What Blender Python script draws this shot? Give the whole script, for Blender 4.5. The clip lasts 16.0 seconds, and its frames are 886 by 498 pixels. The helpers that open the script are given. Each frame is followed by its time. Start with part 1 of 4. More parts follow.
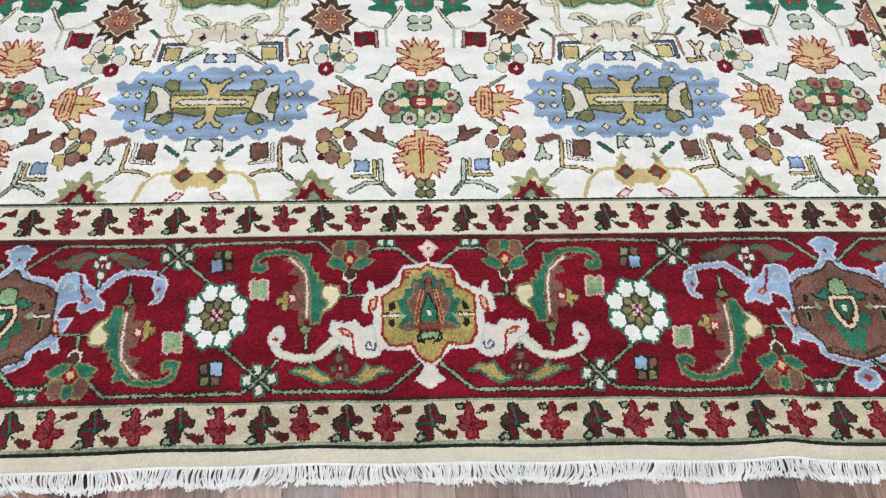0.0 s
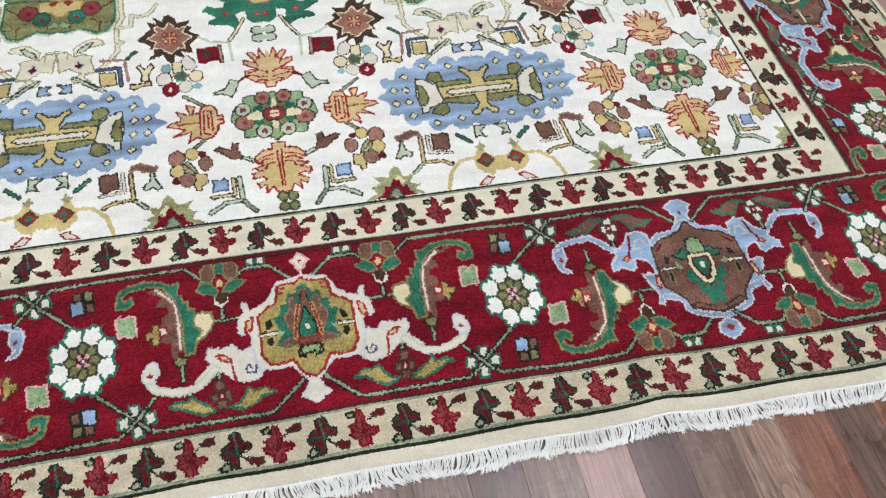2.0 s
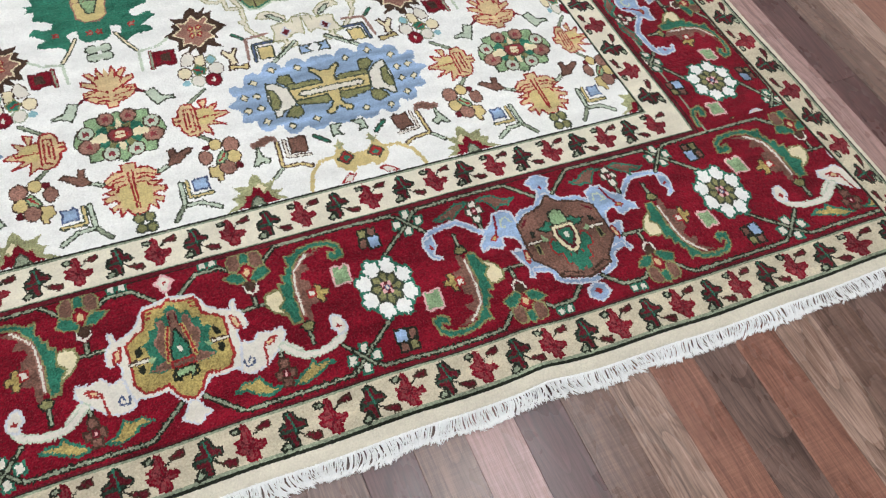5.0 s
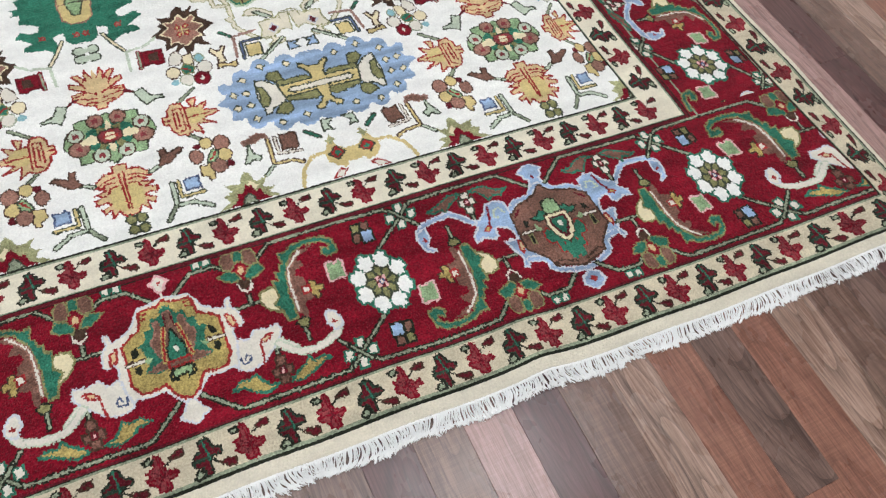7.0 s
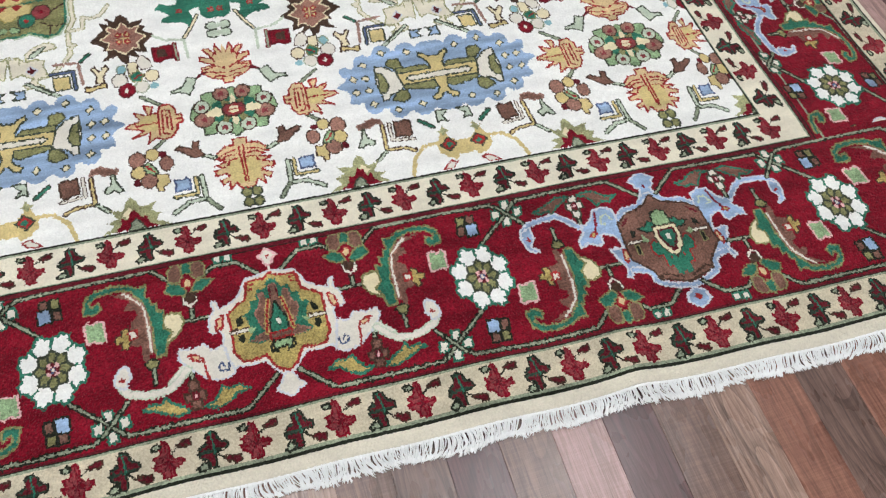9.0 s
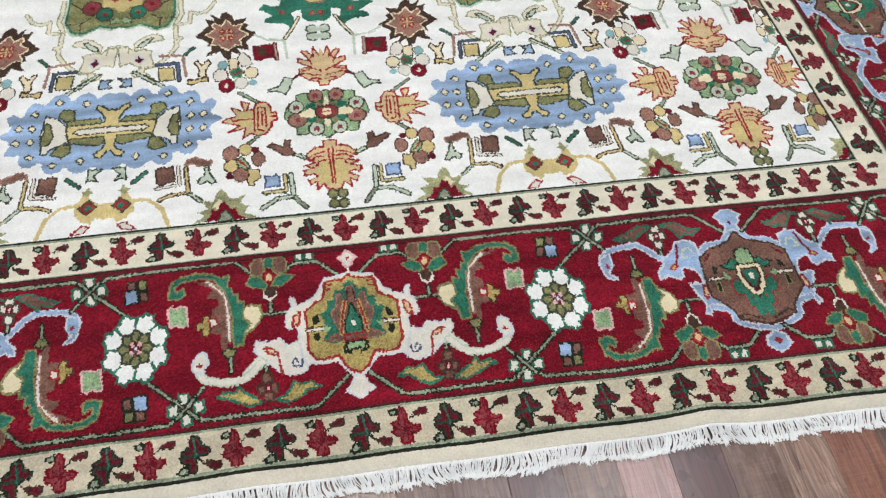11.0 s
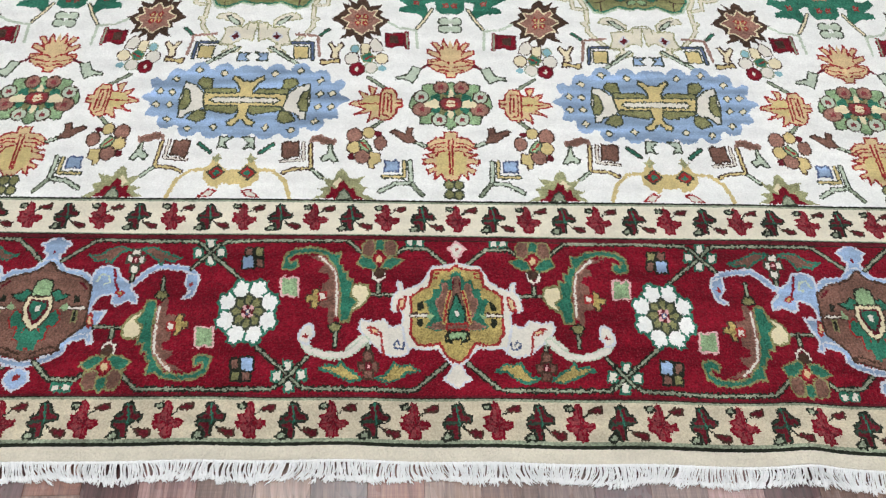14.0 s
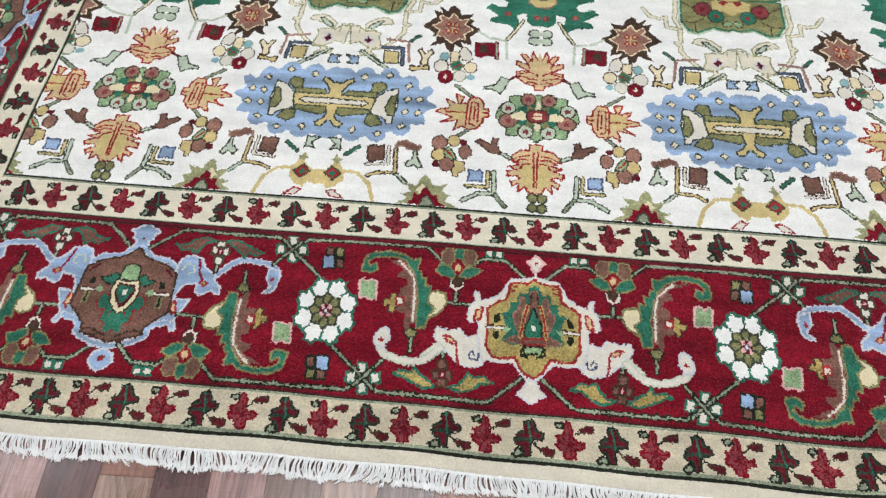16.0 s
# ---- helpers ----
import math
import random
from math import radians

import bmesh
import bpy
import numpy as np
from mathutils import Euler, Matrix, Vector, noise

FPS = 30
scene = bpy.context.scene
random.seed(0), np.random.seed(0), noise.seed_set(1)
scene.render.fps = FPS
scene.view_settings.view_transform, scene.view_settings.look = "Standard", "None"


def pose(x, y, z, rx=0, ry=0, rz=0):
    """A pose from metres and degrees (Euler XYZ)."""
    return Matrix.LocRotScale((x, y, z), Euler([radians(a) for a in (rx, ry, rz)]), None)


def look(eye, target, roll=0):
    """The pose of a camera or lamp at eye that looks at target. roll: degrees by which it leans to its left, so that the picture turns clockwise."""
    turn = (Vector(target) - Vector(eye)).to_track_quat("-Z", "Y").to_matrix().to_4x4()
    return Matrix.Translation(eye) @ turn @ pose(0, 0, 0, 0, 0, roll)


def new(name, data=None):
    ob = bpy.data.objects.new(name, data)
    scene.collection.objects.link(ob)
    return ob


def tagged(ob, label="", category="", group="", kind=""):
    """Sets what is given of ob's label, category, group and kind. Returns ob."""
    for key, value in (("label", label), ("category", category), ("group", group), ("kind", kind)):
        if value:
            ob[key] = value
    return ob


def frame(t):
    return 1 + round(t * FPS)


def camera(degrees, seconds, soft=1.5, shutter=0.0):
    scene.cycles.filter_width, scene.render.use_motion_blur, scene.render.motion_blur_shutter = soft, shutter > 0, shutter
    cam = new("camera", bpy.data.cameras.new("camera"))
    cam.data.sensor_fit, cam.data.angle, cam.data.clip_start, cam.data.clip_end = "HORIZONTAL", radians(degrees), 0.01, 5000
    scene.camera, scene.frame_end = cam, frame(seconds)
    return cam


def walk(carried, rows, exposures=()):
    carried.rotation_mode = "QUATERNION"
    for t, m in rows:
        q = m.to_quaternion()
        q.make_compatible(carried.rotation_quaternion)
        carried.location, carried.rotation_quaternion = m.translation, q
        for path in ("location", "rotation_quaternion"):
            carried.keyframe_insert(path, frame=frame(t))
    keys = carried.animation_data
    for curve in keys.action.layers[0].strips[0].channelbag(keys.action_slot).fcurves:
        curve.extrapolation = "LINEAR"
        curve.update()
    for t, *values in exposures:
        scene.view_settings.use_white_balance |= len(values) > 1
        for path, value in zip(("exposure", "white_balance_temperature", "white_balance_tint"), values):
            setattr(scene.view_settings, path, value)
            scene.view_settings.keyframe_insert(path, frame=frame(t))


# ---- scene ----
cam = camera(58.98, 16.0, soft=1.2)
# seconds, place of the lens, tilt, lean, turn
ROWS = [
    (0.0, -0.0109, -0.5616, 1.3541, 32.04, -0.93, -1.35),
    (0.5, -0.0003, -0.5596, 1.3533, 32.01, -1.72, -3.85),
    (1.0, 0.0136, -0.5595, 1.3526, 32.18, -2.03, -6.58),
    (1.5, 0.0277, -0.5600, 1.3529, 32.25, -2.55, -9.43),
    (2.0, 0.0336, -0.5571, 1.3585, 32.25, -3.48, -11.91),
    (2.5, 0.0455, -0.5557, 1.3619, 32.29, -4.20, -13.96),
    (3.0, 0.0575, -0.5565, 1.3638, 32.40, -4.81, -15.97),
    (3.5, 0.0660, -0.5608, 1.3630, 32.48, -5.15, -17.54),
    (4.0, 0.0713, -0.5681, 1.3614, 32.56, -5.30, -19.19),
    (4.5, 0.0814, -0.5760, 1.3631, 32.77, -5.53, -20.89),
    (5.0, 0.0830, -0.5791, 1.3620, 32.90, -5.90, -22.21),
    (7.5, 0.0953, -0.5825, 1.3619, 32.31, -4.56, -23.55),
    (8.0, 0.0771, -0.5788, 1.3572, 31.89, -3.73, -21.01),
    (8.5, 0.0702, -0.5706, 1.3638, 31.29, -3.11, -18.10),
    (9.0, 0.0560, -0.5648, 1.3609, 31.46, -2.99, -15.54),
    (11.5, 0.0062, -0.5551, 1.3686, 32.14, -1.95, -7.17),
    (12.0, -0.0055, -0.5568, 1.3669, 32.21, -1.75, -5.29),
    (12.5, -0.0178, -0.5571, 1.3694, 32.13, -1.48, -3.34),
    (13.0, -0.0291, -0.5594, 1.3691, 32.02, -1.30, -1.86),
    (13.5, -0.0392, -0.5623, 1.3692, 31.93, -1.19, -0.78),
    (14.0, -0.0470, -0.5641, 1.3700, 31.88, -0.94, 0.16),
    (14.5, -0.0576, -0.5628, 1.3654, 31.76, -0.75, 1.35),
    (15.0, -0.0714, -0.5622, 1.3671, 31.93, -0.42, 2.90),
    (15.5, -0.0850, -0.5596, 1.3665, 32.14, -0.06, 4.49),
    (16.0, -0.0997, -0.5590, 1.3679, 32.41, 0.26, 5.67),
]
walk(cam, [(t, pose(x, y, z, rx, ry, rz)) for t, x, y, z, rx, ry, rz in ROWS])
scene.view_settings.exposure = 0.0

# ---- world and lamps: a showroom with white ceiling panels ----
world = bpy.data.worlds.new("room_air")
world.use_nodes = True
world.node_tree.nodes["Background"].inputs[0].default_value = (0.9, 0.95, 1.0, 1)
world.node_tree.nodes["Background"].inputs[1].default_value = 0.15
scene.world = world

LAMPS = [(-1.5, -2.3), (1.5, -2.3), (-0.55, 0.65), (1.15, 0.3), (-2.9, 0.75), (3.0, 2.0), (-1.4, 3.8), (1.4, 3.8)]
LAMP_WATTS = 17.7


# ---- materials ----
def shader(name, rough=0.9, spec=0.2):
    m = bpy.data.materials.new(name)
    m.use_nodes = True
    nt = m.node_tree
    b = nt.nodes["Principled BSDF"]
    b.inputs["Roughness"].default_value = rough
    b.inputs["Specular IOR Level"].default_value = spec
    return m, nt, b


def node(nt, kind, **sets):
    n = nt.nodes.new(kind)
    for key, value in sets.items():
        if key == "op":
            n.operation = value
        elif key == "blend":
            n.blend_type = value
        else:
            n.inputs[key].default_value = value
    return n


def mixed(nt, factor, a, b, blend="MIX"):
    """Colour mix; factor, a and b are sockets or values."""
    n = nt.nodes.new("ShaderNodeMix")
    n.data_type, n.blend_type = "RGBA", blend
    for k, v in ((0, factor), (6, a), (7, b)):
        if isinstance(v, bpy.types.NodeSocket):
            nt.links.new(v, n.inputs[k])
        else:
            n.inputs[k].default_value = v
    return n.outputs[2]


def noise_tex(nt, vector, scale, detail=3.0, rough=0.5, distortion=0.0):
    n = node(nt, "ShaderNodeTexNoise", Scale=scale, Detail=detail, Roughness=rough, Distortion=distortion)
    nt.links.new(vector, n.inputs["Vector"])
    return n.outputs["Fac"]


def mapped(nt, vector, scale, rotation=(0, 0, 0)):
    n = node(nt, "ShaderNodeMapping", Scale=scale, Rotation=rotation)
    nt.links.new(vector, n.inputs["Vector"])
    return n.outputs[0]


def ramp(nt, fac, stops):
    n = nt.nodes.new("ShaderNodeValToRGB")
    e = n.color_ramp.elements
    while len(e) < len(stops):
        e.new(0.5)
    for el, (p, c) in zip(e, stops):
        el.position, el.color = p, (c, c, c, 1) if isinstance(c, float) else (*c, 1)
    nt.links.new(fac, n.inputs[0])
    return n.outputs[0]


def linear(hexa):
    """Linear colour from an sRGB hex code."""
    v = [int(hexa[i:i + 2], 16) / 255 for i in (0, 2, 4)]
    return tuple(c / 12.92 if c < 0.04045 else ((c + 0.055) / 1.055) ** 2.4 for c in v)


def wool(name, hexa, streak=0.22):
    """Cut wool pile: dyed colour with streaky lots, knot-to-knot changes and a fine nap, sheen and highlights painted
    in.
    """
    c = linear(hexa)
    m, nt, b = shader(name, 0.95, 0.08)
    at = nt.nodes.new("ShaderNodeTexCoord").outputs["Object"]
    lots = noise_tex(nt, mapped(nt, at, (3, 28, 3)), 1.0, 3.0)
    knots = noise_tex(nt, at, 260.0, 2.0, 0.7)
    nap = noise_tex(nt, mapped(nt, at, (1, 0.55, 1)), 900.0, 2.0, 0.7)
    dark = tuple(v * (1 - streak) for v in c)
    light = tuple(min(1.0, v * (1 + streak * 0.8) + 0.004) for v in c)
    base = mixed(nt, ramp(nt, lots, [(0.3, 0.0), (0.7, 1.0)]), (*dark, 1), (*light, 1))
    bright = sum(c) / 3
    deep = 0.2 if bright > 0.63 else 0.4 if bright > 0.45 else 0.9
    tufts = noise_tex(nt, at, 75.0, 3.0, 0.65)
    # sheen of the leaning pile, painted as broad lighter and darker patches
    lay_sheen = noise_tex(nt, mapped(nt, at, (1.0, 1.6, 1.0)), 13.0, 3.0, 0.6)
    base = mixed(nt, deep * 0.8, base, ramp(nt, lay_sheen, [(0.3, 0.6), (0.7, 1.42)]), "MULTIPLY")
    base = mixed(nt, deep * 0.8, base, ramp(nt, tufts, [(0.3, 0.6), (0.72, 1.12)]), "MULTIPLY")
    base = mixed(nt, deep, base, ramp(nt, knots, [(0.3, 0.38), (0.7, 1.25)]), "MULTIPLY")
    base = mixed(nt, deep * 0.6, base, ramp(nt, nap, [(0.3, 0.6), (0.7, 1.0)]), "MULTIPLY")
    # highlights on single fibres, put into the colour as small paler flecks
    glints = noise_tex(nt, mapped(nt, at, (1.0, 0.6, 1.0)), 330.0, 2.0, 0.6)
    pale = tuple(min(1.0, v * 1.25 + 0.10) for v in c)
    glint_amount = node(nt, "ShaderNodeMath", op="MULTIPLY")
    nt.links.new(ramp(nt, glints, [(0.6, 0.0), (0.74, 1.0)]), glint_amount.inputs[0])
    glint_amount.inputs[1].default_value = 0.42 * deep
    base = mixed(nt, glint_amount.outputs[0], base, (*pale, 1))
    nt.links.new(base, b.inputs["Base Color"])
    b.inputs["Sheen Weight"].default_value = 0.08
    b.inputs["Sheen Roughness"].default_value = 0.5
    bump = node(nt, "ShaderNodeBump", Strength=0.7, Distance=0.002)
    nt.links.new(knots, bump.inputs["Height"])
    fine = node(nt, "ShaderNodeBump", Strength=0.4, Distance=0.0008)
    nt.links.new(nap, fine.inputs["Height"])
    nt.links.new(bump.outputs[0], fine.inputs["Normal"])
    nt.links.new(fine.outputs[0], b.inputs["Normal"])
    return m


WOOLS = {k: wool("wool_" + n, h, s) for k, n, h, s in (
    ("D", "black_green", "262B20", 0.2), ("i", "ivory", "EFF0EC", 0.05), ("c", "cream", "D6CCB3", 0.12), ("r", "red", "8B0E26", 0.22), ("m", "maroon", "6E1A27", 0.25),
    ("R", "rust", "B03434", 0.2), ("g", "green", "37836B", 0.25), ("d", "dark_green", "4A5242", 0.2), ("s", "sage", "A6B298", 0.15),
    ("l", "celadon", "A3C495", 0.12), ("b", "blue", "9DB7D6", 0.42), ("n", "brown", "8C6658", 0.25), ("k", "dark_brown", "523C2F", 0.2),
    ("y", "gold", "C6B26E", 0.2), ("a", "apricot", "DDC396", 0.15), ("w", "white", "DEDACE", 0.04), ("p", "pink", "E8B8B8", 0.12),
    ("o", "olive", "9A9A68", 0.2), ("t", "teal", "8FBEC6", 0.12), ("v", "pale_green", "C6D3BE", 0.1), ("q", "pale_gold", "E4D9B6", 0.1), ("z", "navy", "5F6F93", 0.2), ("e", "end_cream", "DDD7C5", 0.06),
    ("h", "pale_olive", "B7B98A", 0.15), ("f", "straw", "D6C389", 0.12), ("A", "brick_red", "9A454A", 0.2), ("G", "bottle_green", "334A3C", 0.2), ("u", "lilac", "CDD1D8", 0.1), ("E", "pale_cream", "E2DCC8", 0.1), ("x", "salmon", "AE8071", 0.15), ("j", "rose_brown", "B58F82", 0.15))}


def wood(name, pale, dark, figure, sawn):
    """Walnut strip: wandering figure lines, pores, broad toning and faint saw marks under satin varnish."""
    m, nt, b = shader(name, 0.35, 0.5)
    at = nt.nodes.new("ShaderNodeTexCoord").outputs["Object"]
    own = nt.nodes.new("ShaderNodeObjectInfo").outputs["Random"]
    shift = node(nt, "ShaderNodeVectorMath", op="MULTIPLY_ADD")
    nt.links.new(own, shift.inputs[0])
    shift.inputs[1].default_value = (37.0, 91.0, 13.0)
    nt.links.new(at, shift.inputs[2])
    v = shift.outputs[0]
    bend = node(nt, "ShaderNodeTexNoise", Scale=1.0, Detail=1.5)
    nt.links.new(mapped(nt, v, (9, 2.6, 1)), bend.inputs["Vector"])
    warp = node(nt, "ShaderNodeVectorMath", op="MULTIPLY_ADD")
    nt.links.new(bend.outputs["Color"], warp.inputs[0])
    warp.inputs[1].default_value = (0.02 + 0.16 * figure, 0.0, 0.0)
    nt.links.new(v, warp.inputs[2])
    w = warp.outputs[0]
    lines = noise_tex(nt, mapped(nt, w, (48, 0.7, 1)), 1.0, 3.0, 0.6)
    heart = node(nt, "ShaderNodeVectorMath", op="MULTIPLY_ADD")
    nt.links.new(own, heart.inputs[0])
    heart.inputs[1].default_value = (0.07, 1.1, 0.0)
    nt.links.new(at, heart.inputs[2])
    wander = node(nt, "ShaderNodeVectorMath", op="MULTIPLY_ADD")
    nt.links.new(bend.outputs["Color"], wander.inputs[0])
    wander.inputs[1].default_value = (0.05, 0.0, 0.0)
    nt.links.new(heart.outputs[0], wander.inputs[2])
    shoved = node(nt, "ShaderNodeVectorMath", op="ADD")
    nt.links.new(wander.outputs[0], shoved.inputs[0])
    shoved.inputs[1].default_value = (-0.06, -0.5, 0.0)
    arcs = node(nt, "ShaderNodeTexWave", Scale=22.0, Distortion=1.5, Detail=2.0)
    arcs.inputs["Detail Scale"].default_value = 0.6
    arcs.wave_type, arcs.rings_direction, arcs.wave_profile = "RINGS", "SPHERICAL", "SAW"
    nt.links.new(mapped(nt, shoved.outputs[0], (1, 0.11, 0)), arcs.inputs["Vector"])
    broad = noise_tex(nt, mapped(nt, w, (13, 1.3, 1)), 1.0, 2.0)
    grain = noise_tex(nt, mapped(nt, v, (190, 6, 1)), 1.0, 4.0, 0.65)
    pores = noise_tex(nt, mapped(nt, v, (560, 22, 1)), 1.0, 2.0, 0.6)
    saw = noise_tex(nt, mapped(nt, v, (14, 330, 1)), 1.0, 3.0, 0.7)
    stain = noise_tex(nt, mapped(nt, v, (7, 4, 1)), 2.2, 3.0)
    f = mixed(nt, 0.5, ramp(nt, broad, [(0.3, 0.0), (0.7, 1.0)]), ramp(nt, stain, [(0.3, 0.0), (0.7, 1.0)]))
    f = mixed(nt, 0.5, f, ramp(nt, grain, [(0.38, 0.0), (0.62, 1.0)]))
    base = mixed(nt, f, (*linear(dark), 1), (*linear(pale), 1))
    base = mixed(nt, 0.25 + 0.4 * figure, base, ramp(nt, lines, [(0.36, 0.3), (0.47, 1.0), (0.62, 1.0), (0.75, 0.75)]), "MULTIPLY")
    base = mixed(nt, 0.12 + 0.42 * figure, base, ramp(nt, arcs.outputs["Fac"], [(0.0, 0.3), (0.1, 0.6), (0.4, 1.0), (1.0, 1.12)]), "MULTIPLY")
    base = mixed(nt, 0.5, base, ramp(nt, pores, [(0.34, 0.4), (0.52, 1.0)]), "MULTIPLY")
    base = mixed(nt, sawn, base, ramp(nt, saw, [(0.42, 0.0), (0.75, 1.0)]), "SOFT_LIGHT")
    nt.links.new(base, b.inputs["Base Color"])
    rough = node(nt, "ShaderNodeMath", op="MULTIPLY_ADD")
    nt.links.new(stain, rough.inputs[0])
    rough.inputs[1].default_value, rough.inputs[2].default_value = 0.16, 0.2
    nt.links.new(rough.outputs[0], b.inputs["Roughness"])
    bump = node(nt, "ShaderNodeBump", Strength=0.2, Distance=0.0006)
    nt.links.new(pores, bump.inputs["Height"])
    nt.links.new(bump.outputs[0], b.inputs["Normal"])
    return m


WOODS = [wood("walnut_" + n, p, d, f, sw) for n, p, d, f, sw in (
    ("pink", "BC9A94", "8C6B66", 0.35, 0.14), ("plum", "74514F", "442D2C", 0.7, 0.06), ("grey", "93776C", "5F483D", 0.5, 0.2),
    ("pale", "BA9E8F", "765A4C", 1.1, 0.08), ("red", "AC7D6A", "7B5347", 0.35, 0.2), ("dark", "8C7268", "56423C", 1.0, 0.08))]


def plain(name, hexa, rough=0.8, grain=40.0, depth=0.1, amount=0.12):
    m, nt, b = shader(name, rough, 0.2)
    at = nt.nodes.new("ShaderNodeTexCoord").outputs["Object"]
    f = noise_tex(nt, at, grain, 4.0)
    c = linear(hexa)
    base = mixed(nt, f, (*[v * (1 - amount) for v in c], 1), (*[min(1, v * (1 + amount)) for v in c], 1))
    nt.links.new(base, b.inputs["Base Color"])
    bump = node(nt, "ShaderNodeBump", Strength=depth, Distance=0.002)
    nt.links.new(f, bump.inputs["Height"])
    nt.links.new(bump.outputs[0], b.inputs["Normal"])
    return m


PAINT = plain("wall_paint", "E9E6E0", 0.85, 60, 0.08, 0.03)
COTTON = plain("cotton_white", "F3F4F3", 0.95, 300, 0.3, 0.1)
GAP = plain("joint_shadow", "54403A", 0.8, 80, 0.1, 0.2)
TUBE = bpy.data.materials.new("panel_diffuser")
TUBE.use_nodes = True
TUBE.node_tree.nodes["Principled BSDF"].inputs["Emission Color"].default_value = (1, 0.98, 0.95, 1)
TUBE.node_tree.nodes["Principled BSDF"].inputs["Emission Strength"].default_value = 4.0


# ---- building helpers ----
def part(name, bm, material, parent=None, label=""):
    me = bpy.data.meshes.new(name)
    bm.to_mesh(me)
    bm.free()
    for m in material if isinstance(material, list) else [material]:
        me.materials.append(m)
    ob = new(name, me)
    ob.parent = parent
    return tagged(ob, label)


def box(bm, x0, x1, y0, y1, z0, z1):
    v = [bm.verts.new((x, y, z)) for z in (z0, z1) for x, y in ((x0, y0), (x1, y0), (x1, y1), (x0, y1))]
    for q in ((3, 2, 1, 0), (4, 5, 6, 7), (0, 1, 5, 4), (1, 2, 6, 5), (2, 3, 7, 6), (3, 0, 4, 7)):
        bm.faces.new([v[k] for k in q])


def boxes(*sizes):
    bm = bmesh.new()
    for s in sizes:
        box(bm, *s)
    return bm


def mesh_from(name, verts, faces, materials, index=None, smooth=False):
    """A mesh from arrays of corners and four-cornered faces."""
    me = bpy.data.meshes.new(name)
    me.vertices.add(len(verts))
    me.vertices.foreach_set("co", np.asarray(verts, np.float32).ravel())
    n = len(faces)
    me.loops.add(n * 4)
    me.loops.foreach_set("vertex_index", np.asarray(faces, np.int32).ravel())
    me.polygons.add(n)
    me.polygons.foreach_set("loop_start", np.arange(n, dtype=np.int32) * 4)
    for m in materials:
        me.materials.append(m)
    if index is not None:
        me.polygons.foreach_set("material_index", np.asarray(index, np.int32))
    me.polygons.foreach_set("use_smooth", np.full(n, smooth))
    me.update(calc_edges=True)
    return me


# ---- the room ----
X0, X1, Y0, Y1, HIGH = -4.2, 4.4, -3.6, 6.2, 3.0
tagged(part("wall_north", boxes((X0 - 0.15, X1 + 0.15, Y1, Y1 + 0.15, 0, HIGH)), PAINT), "plain off-white painted showroom wall", "wall", kind="structure")
tagged(part("wall_south", boxes((X0 - 0.15, X1 + 0.15, Y0 - 0.15, Y0, 0, HIGH)), PAINT), "plain off-white painted showroom wall", "wall", kind="structure")
tagged(part("wall_west", boxes((X0 - 0.15, X0, Y0, Y1, 0, HIGH)), PAINT), "plain off-white painted showroom wall", "wall", kind="structure")
tagged(part("wall_east", boxes((X1, X1 + 0.15, Y0, Y1, 0, HIGH)), PAINT), "plain off-white painted showroom wall", "wall", kind="structure")
tagged(part("ceiling", boxes((X0 - 0.15, X1 + 0.15, Y0 - 0.15, Y1 + 0.15, HIGH, HIGH + 0.1)), PAINT), "plain white painted showroom ceiling", "ceiling", kind="structure")

for lx, ly in LAMPS:
    lamp = bpy.data.lights.new("ceiling_panel", "AREA")
    lamp.shape, lamp.size, lamp.size_y, lamp.energy, lamp.color = "RECTANGLE", 1.2, 0.6, LAMP_WATTS, (0.92, 0.98, 1.07)
    new("panel_lamp", lamp).matrix_world = look((lx, ly, HIGH - 0.04), (lx, ly, 0))
    fitting = tagged(new("ceiling_light"), "flat white ceiling panel light that is switched on", "ceiling light", "ceiling panel lights")
    fitting.location = (lx, ly, HIGH)
    part("frame", boxes((-0.62, 0.62, -0.32, -0.3, -0.03, 0), (-0.62, 0.62, 0.3, 0.32, -0.03, 0), (-0.62, -0.6, -0.3, 0.3, -0.03, 0), (0.6, 0.62, -0.3, 0.3, -0.03, 0)), PAINT, fitting)
    part("diffuser", boxes((-0.6, 0.6, -0.3, 0.3, -0.02, -0.003)), TUBE, fitting, "glowing white diffuser")

# floor under the strips: dark, shows only as a line in the joints
floor = tagged(part("floor", boxes((X0, X1, Y0, Y1, -0.1, -0.004)), GAP), "laminate floor of mixed brown walnut strips", "floor", kind="structure")

# ---- the rug ----
HALF, SOUTH, NORTH = 1.595, -0.158, 4.25   # half the width, the two fringed ends
PILE = 0.012
FX, FY = 1.163, 0.399                      # half the ivory field's width, its near edge


def swell(x, y):
    """Height of the pile: flat, with a few soft ripples near the fringed end."""
    z = PILE + 0.0012 * np.sin(x * 5.1 + 1.0) * np.sin(y * 4.3 + x * 1.7)
    ridge = np.exp(-((x - 0.625 - 0.1 * (y + 0.15)) / 0.04) ** 2) + 0.45 * np.exp(-((x + 0.64) / 0.06) ** 2) + 0.4 * np.exp(-((x + 0.18) / 0.09) ** 2)
    return z + 0.008 * ridge * np.exp(-np.maximum(y + 0.15, 0) / 0.11)


def ease(t):
    t = np.clip(t, 0, 1)
    return t * t * (3 - 2 * t)


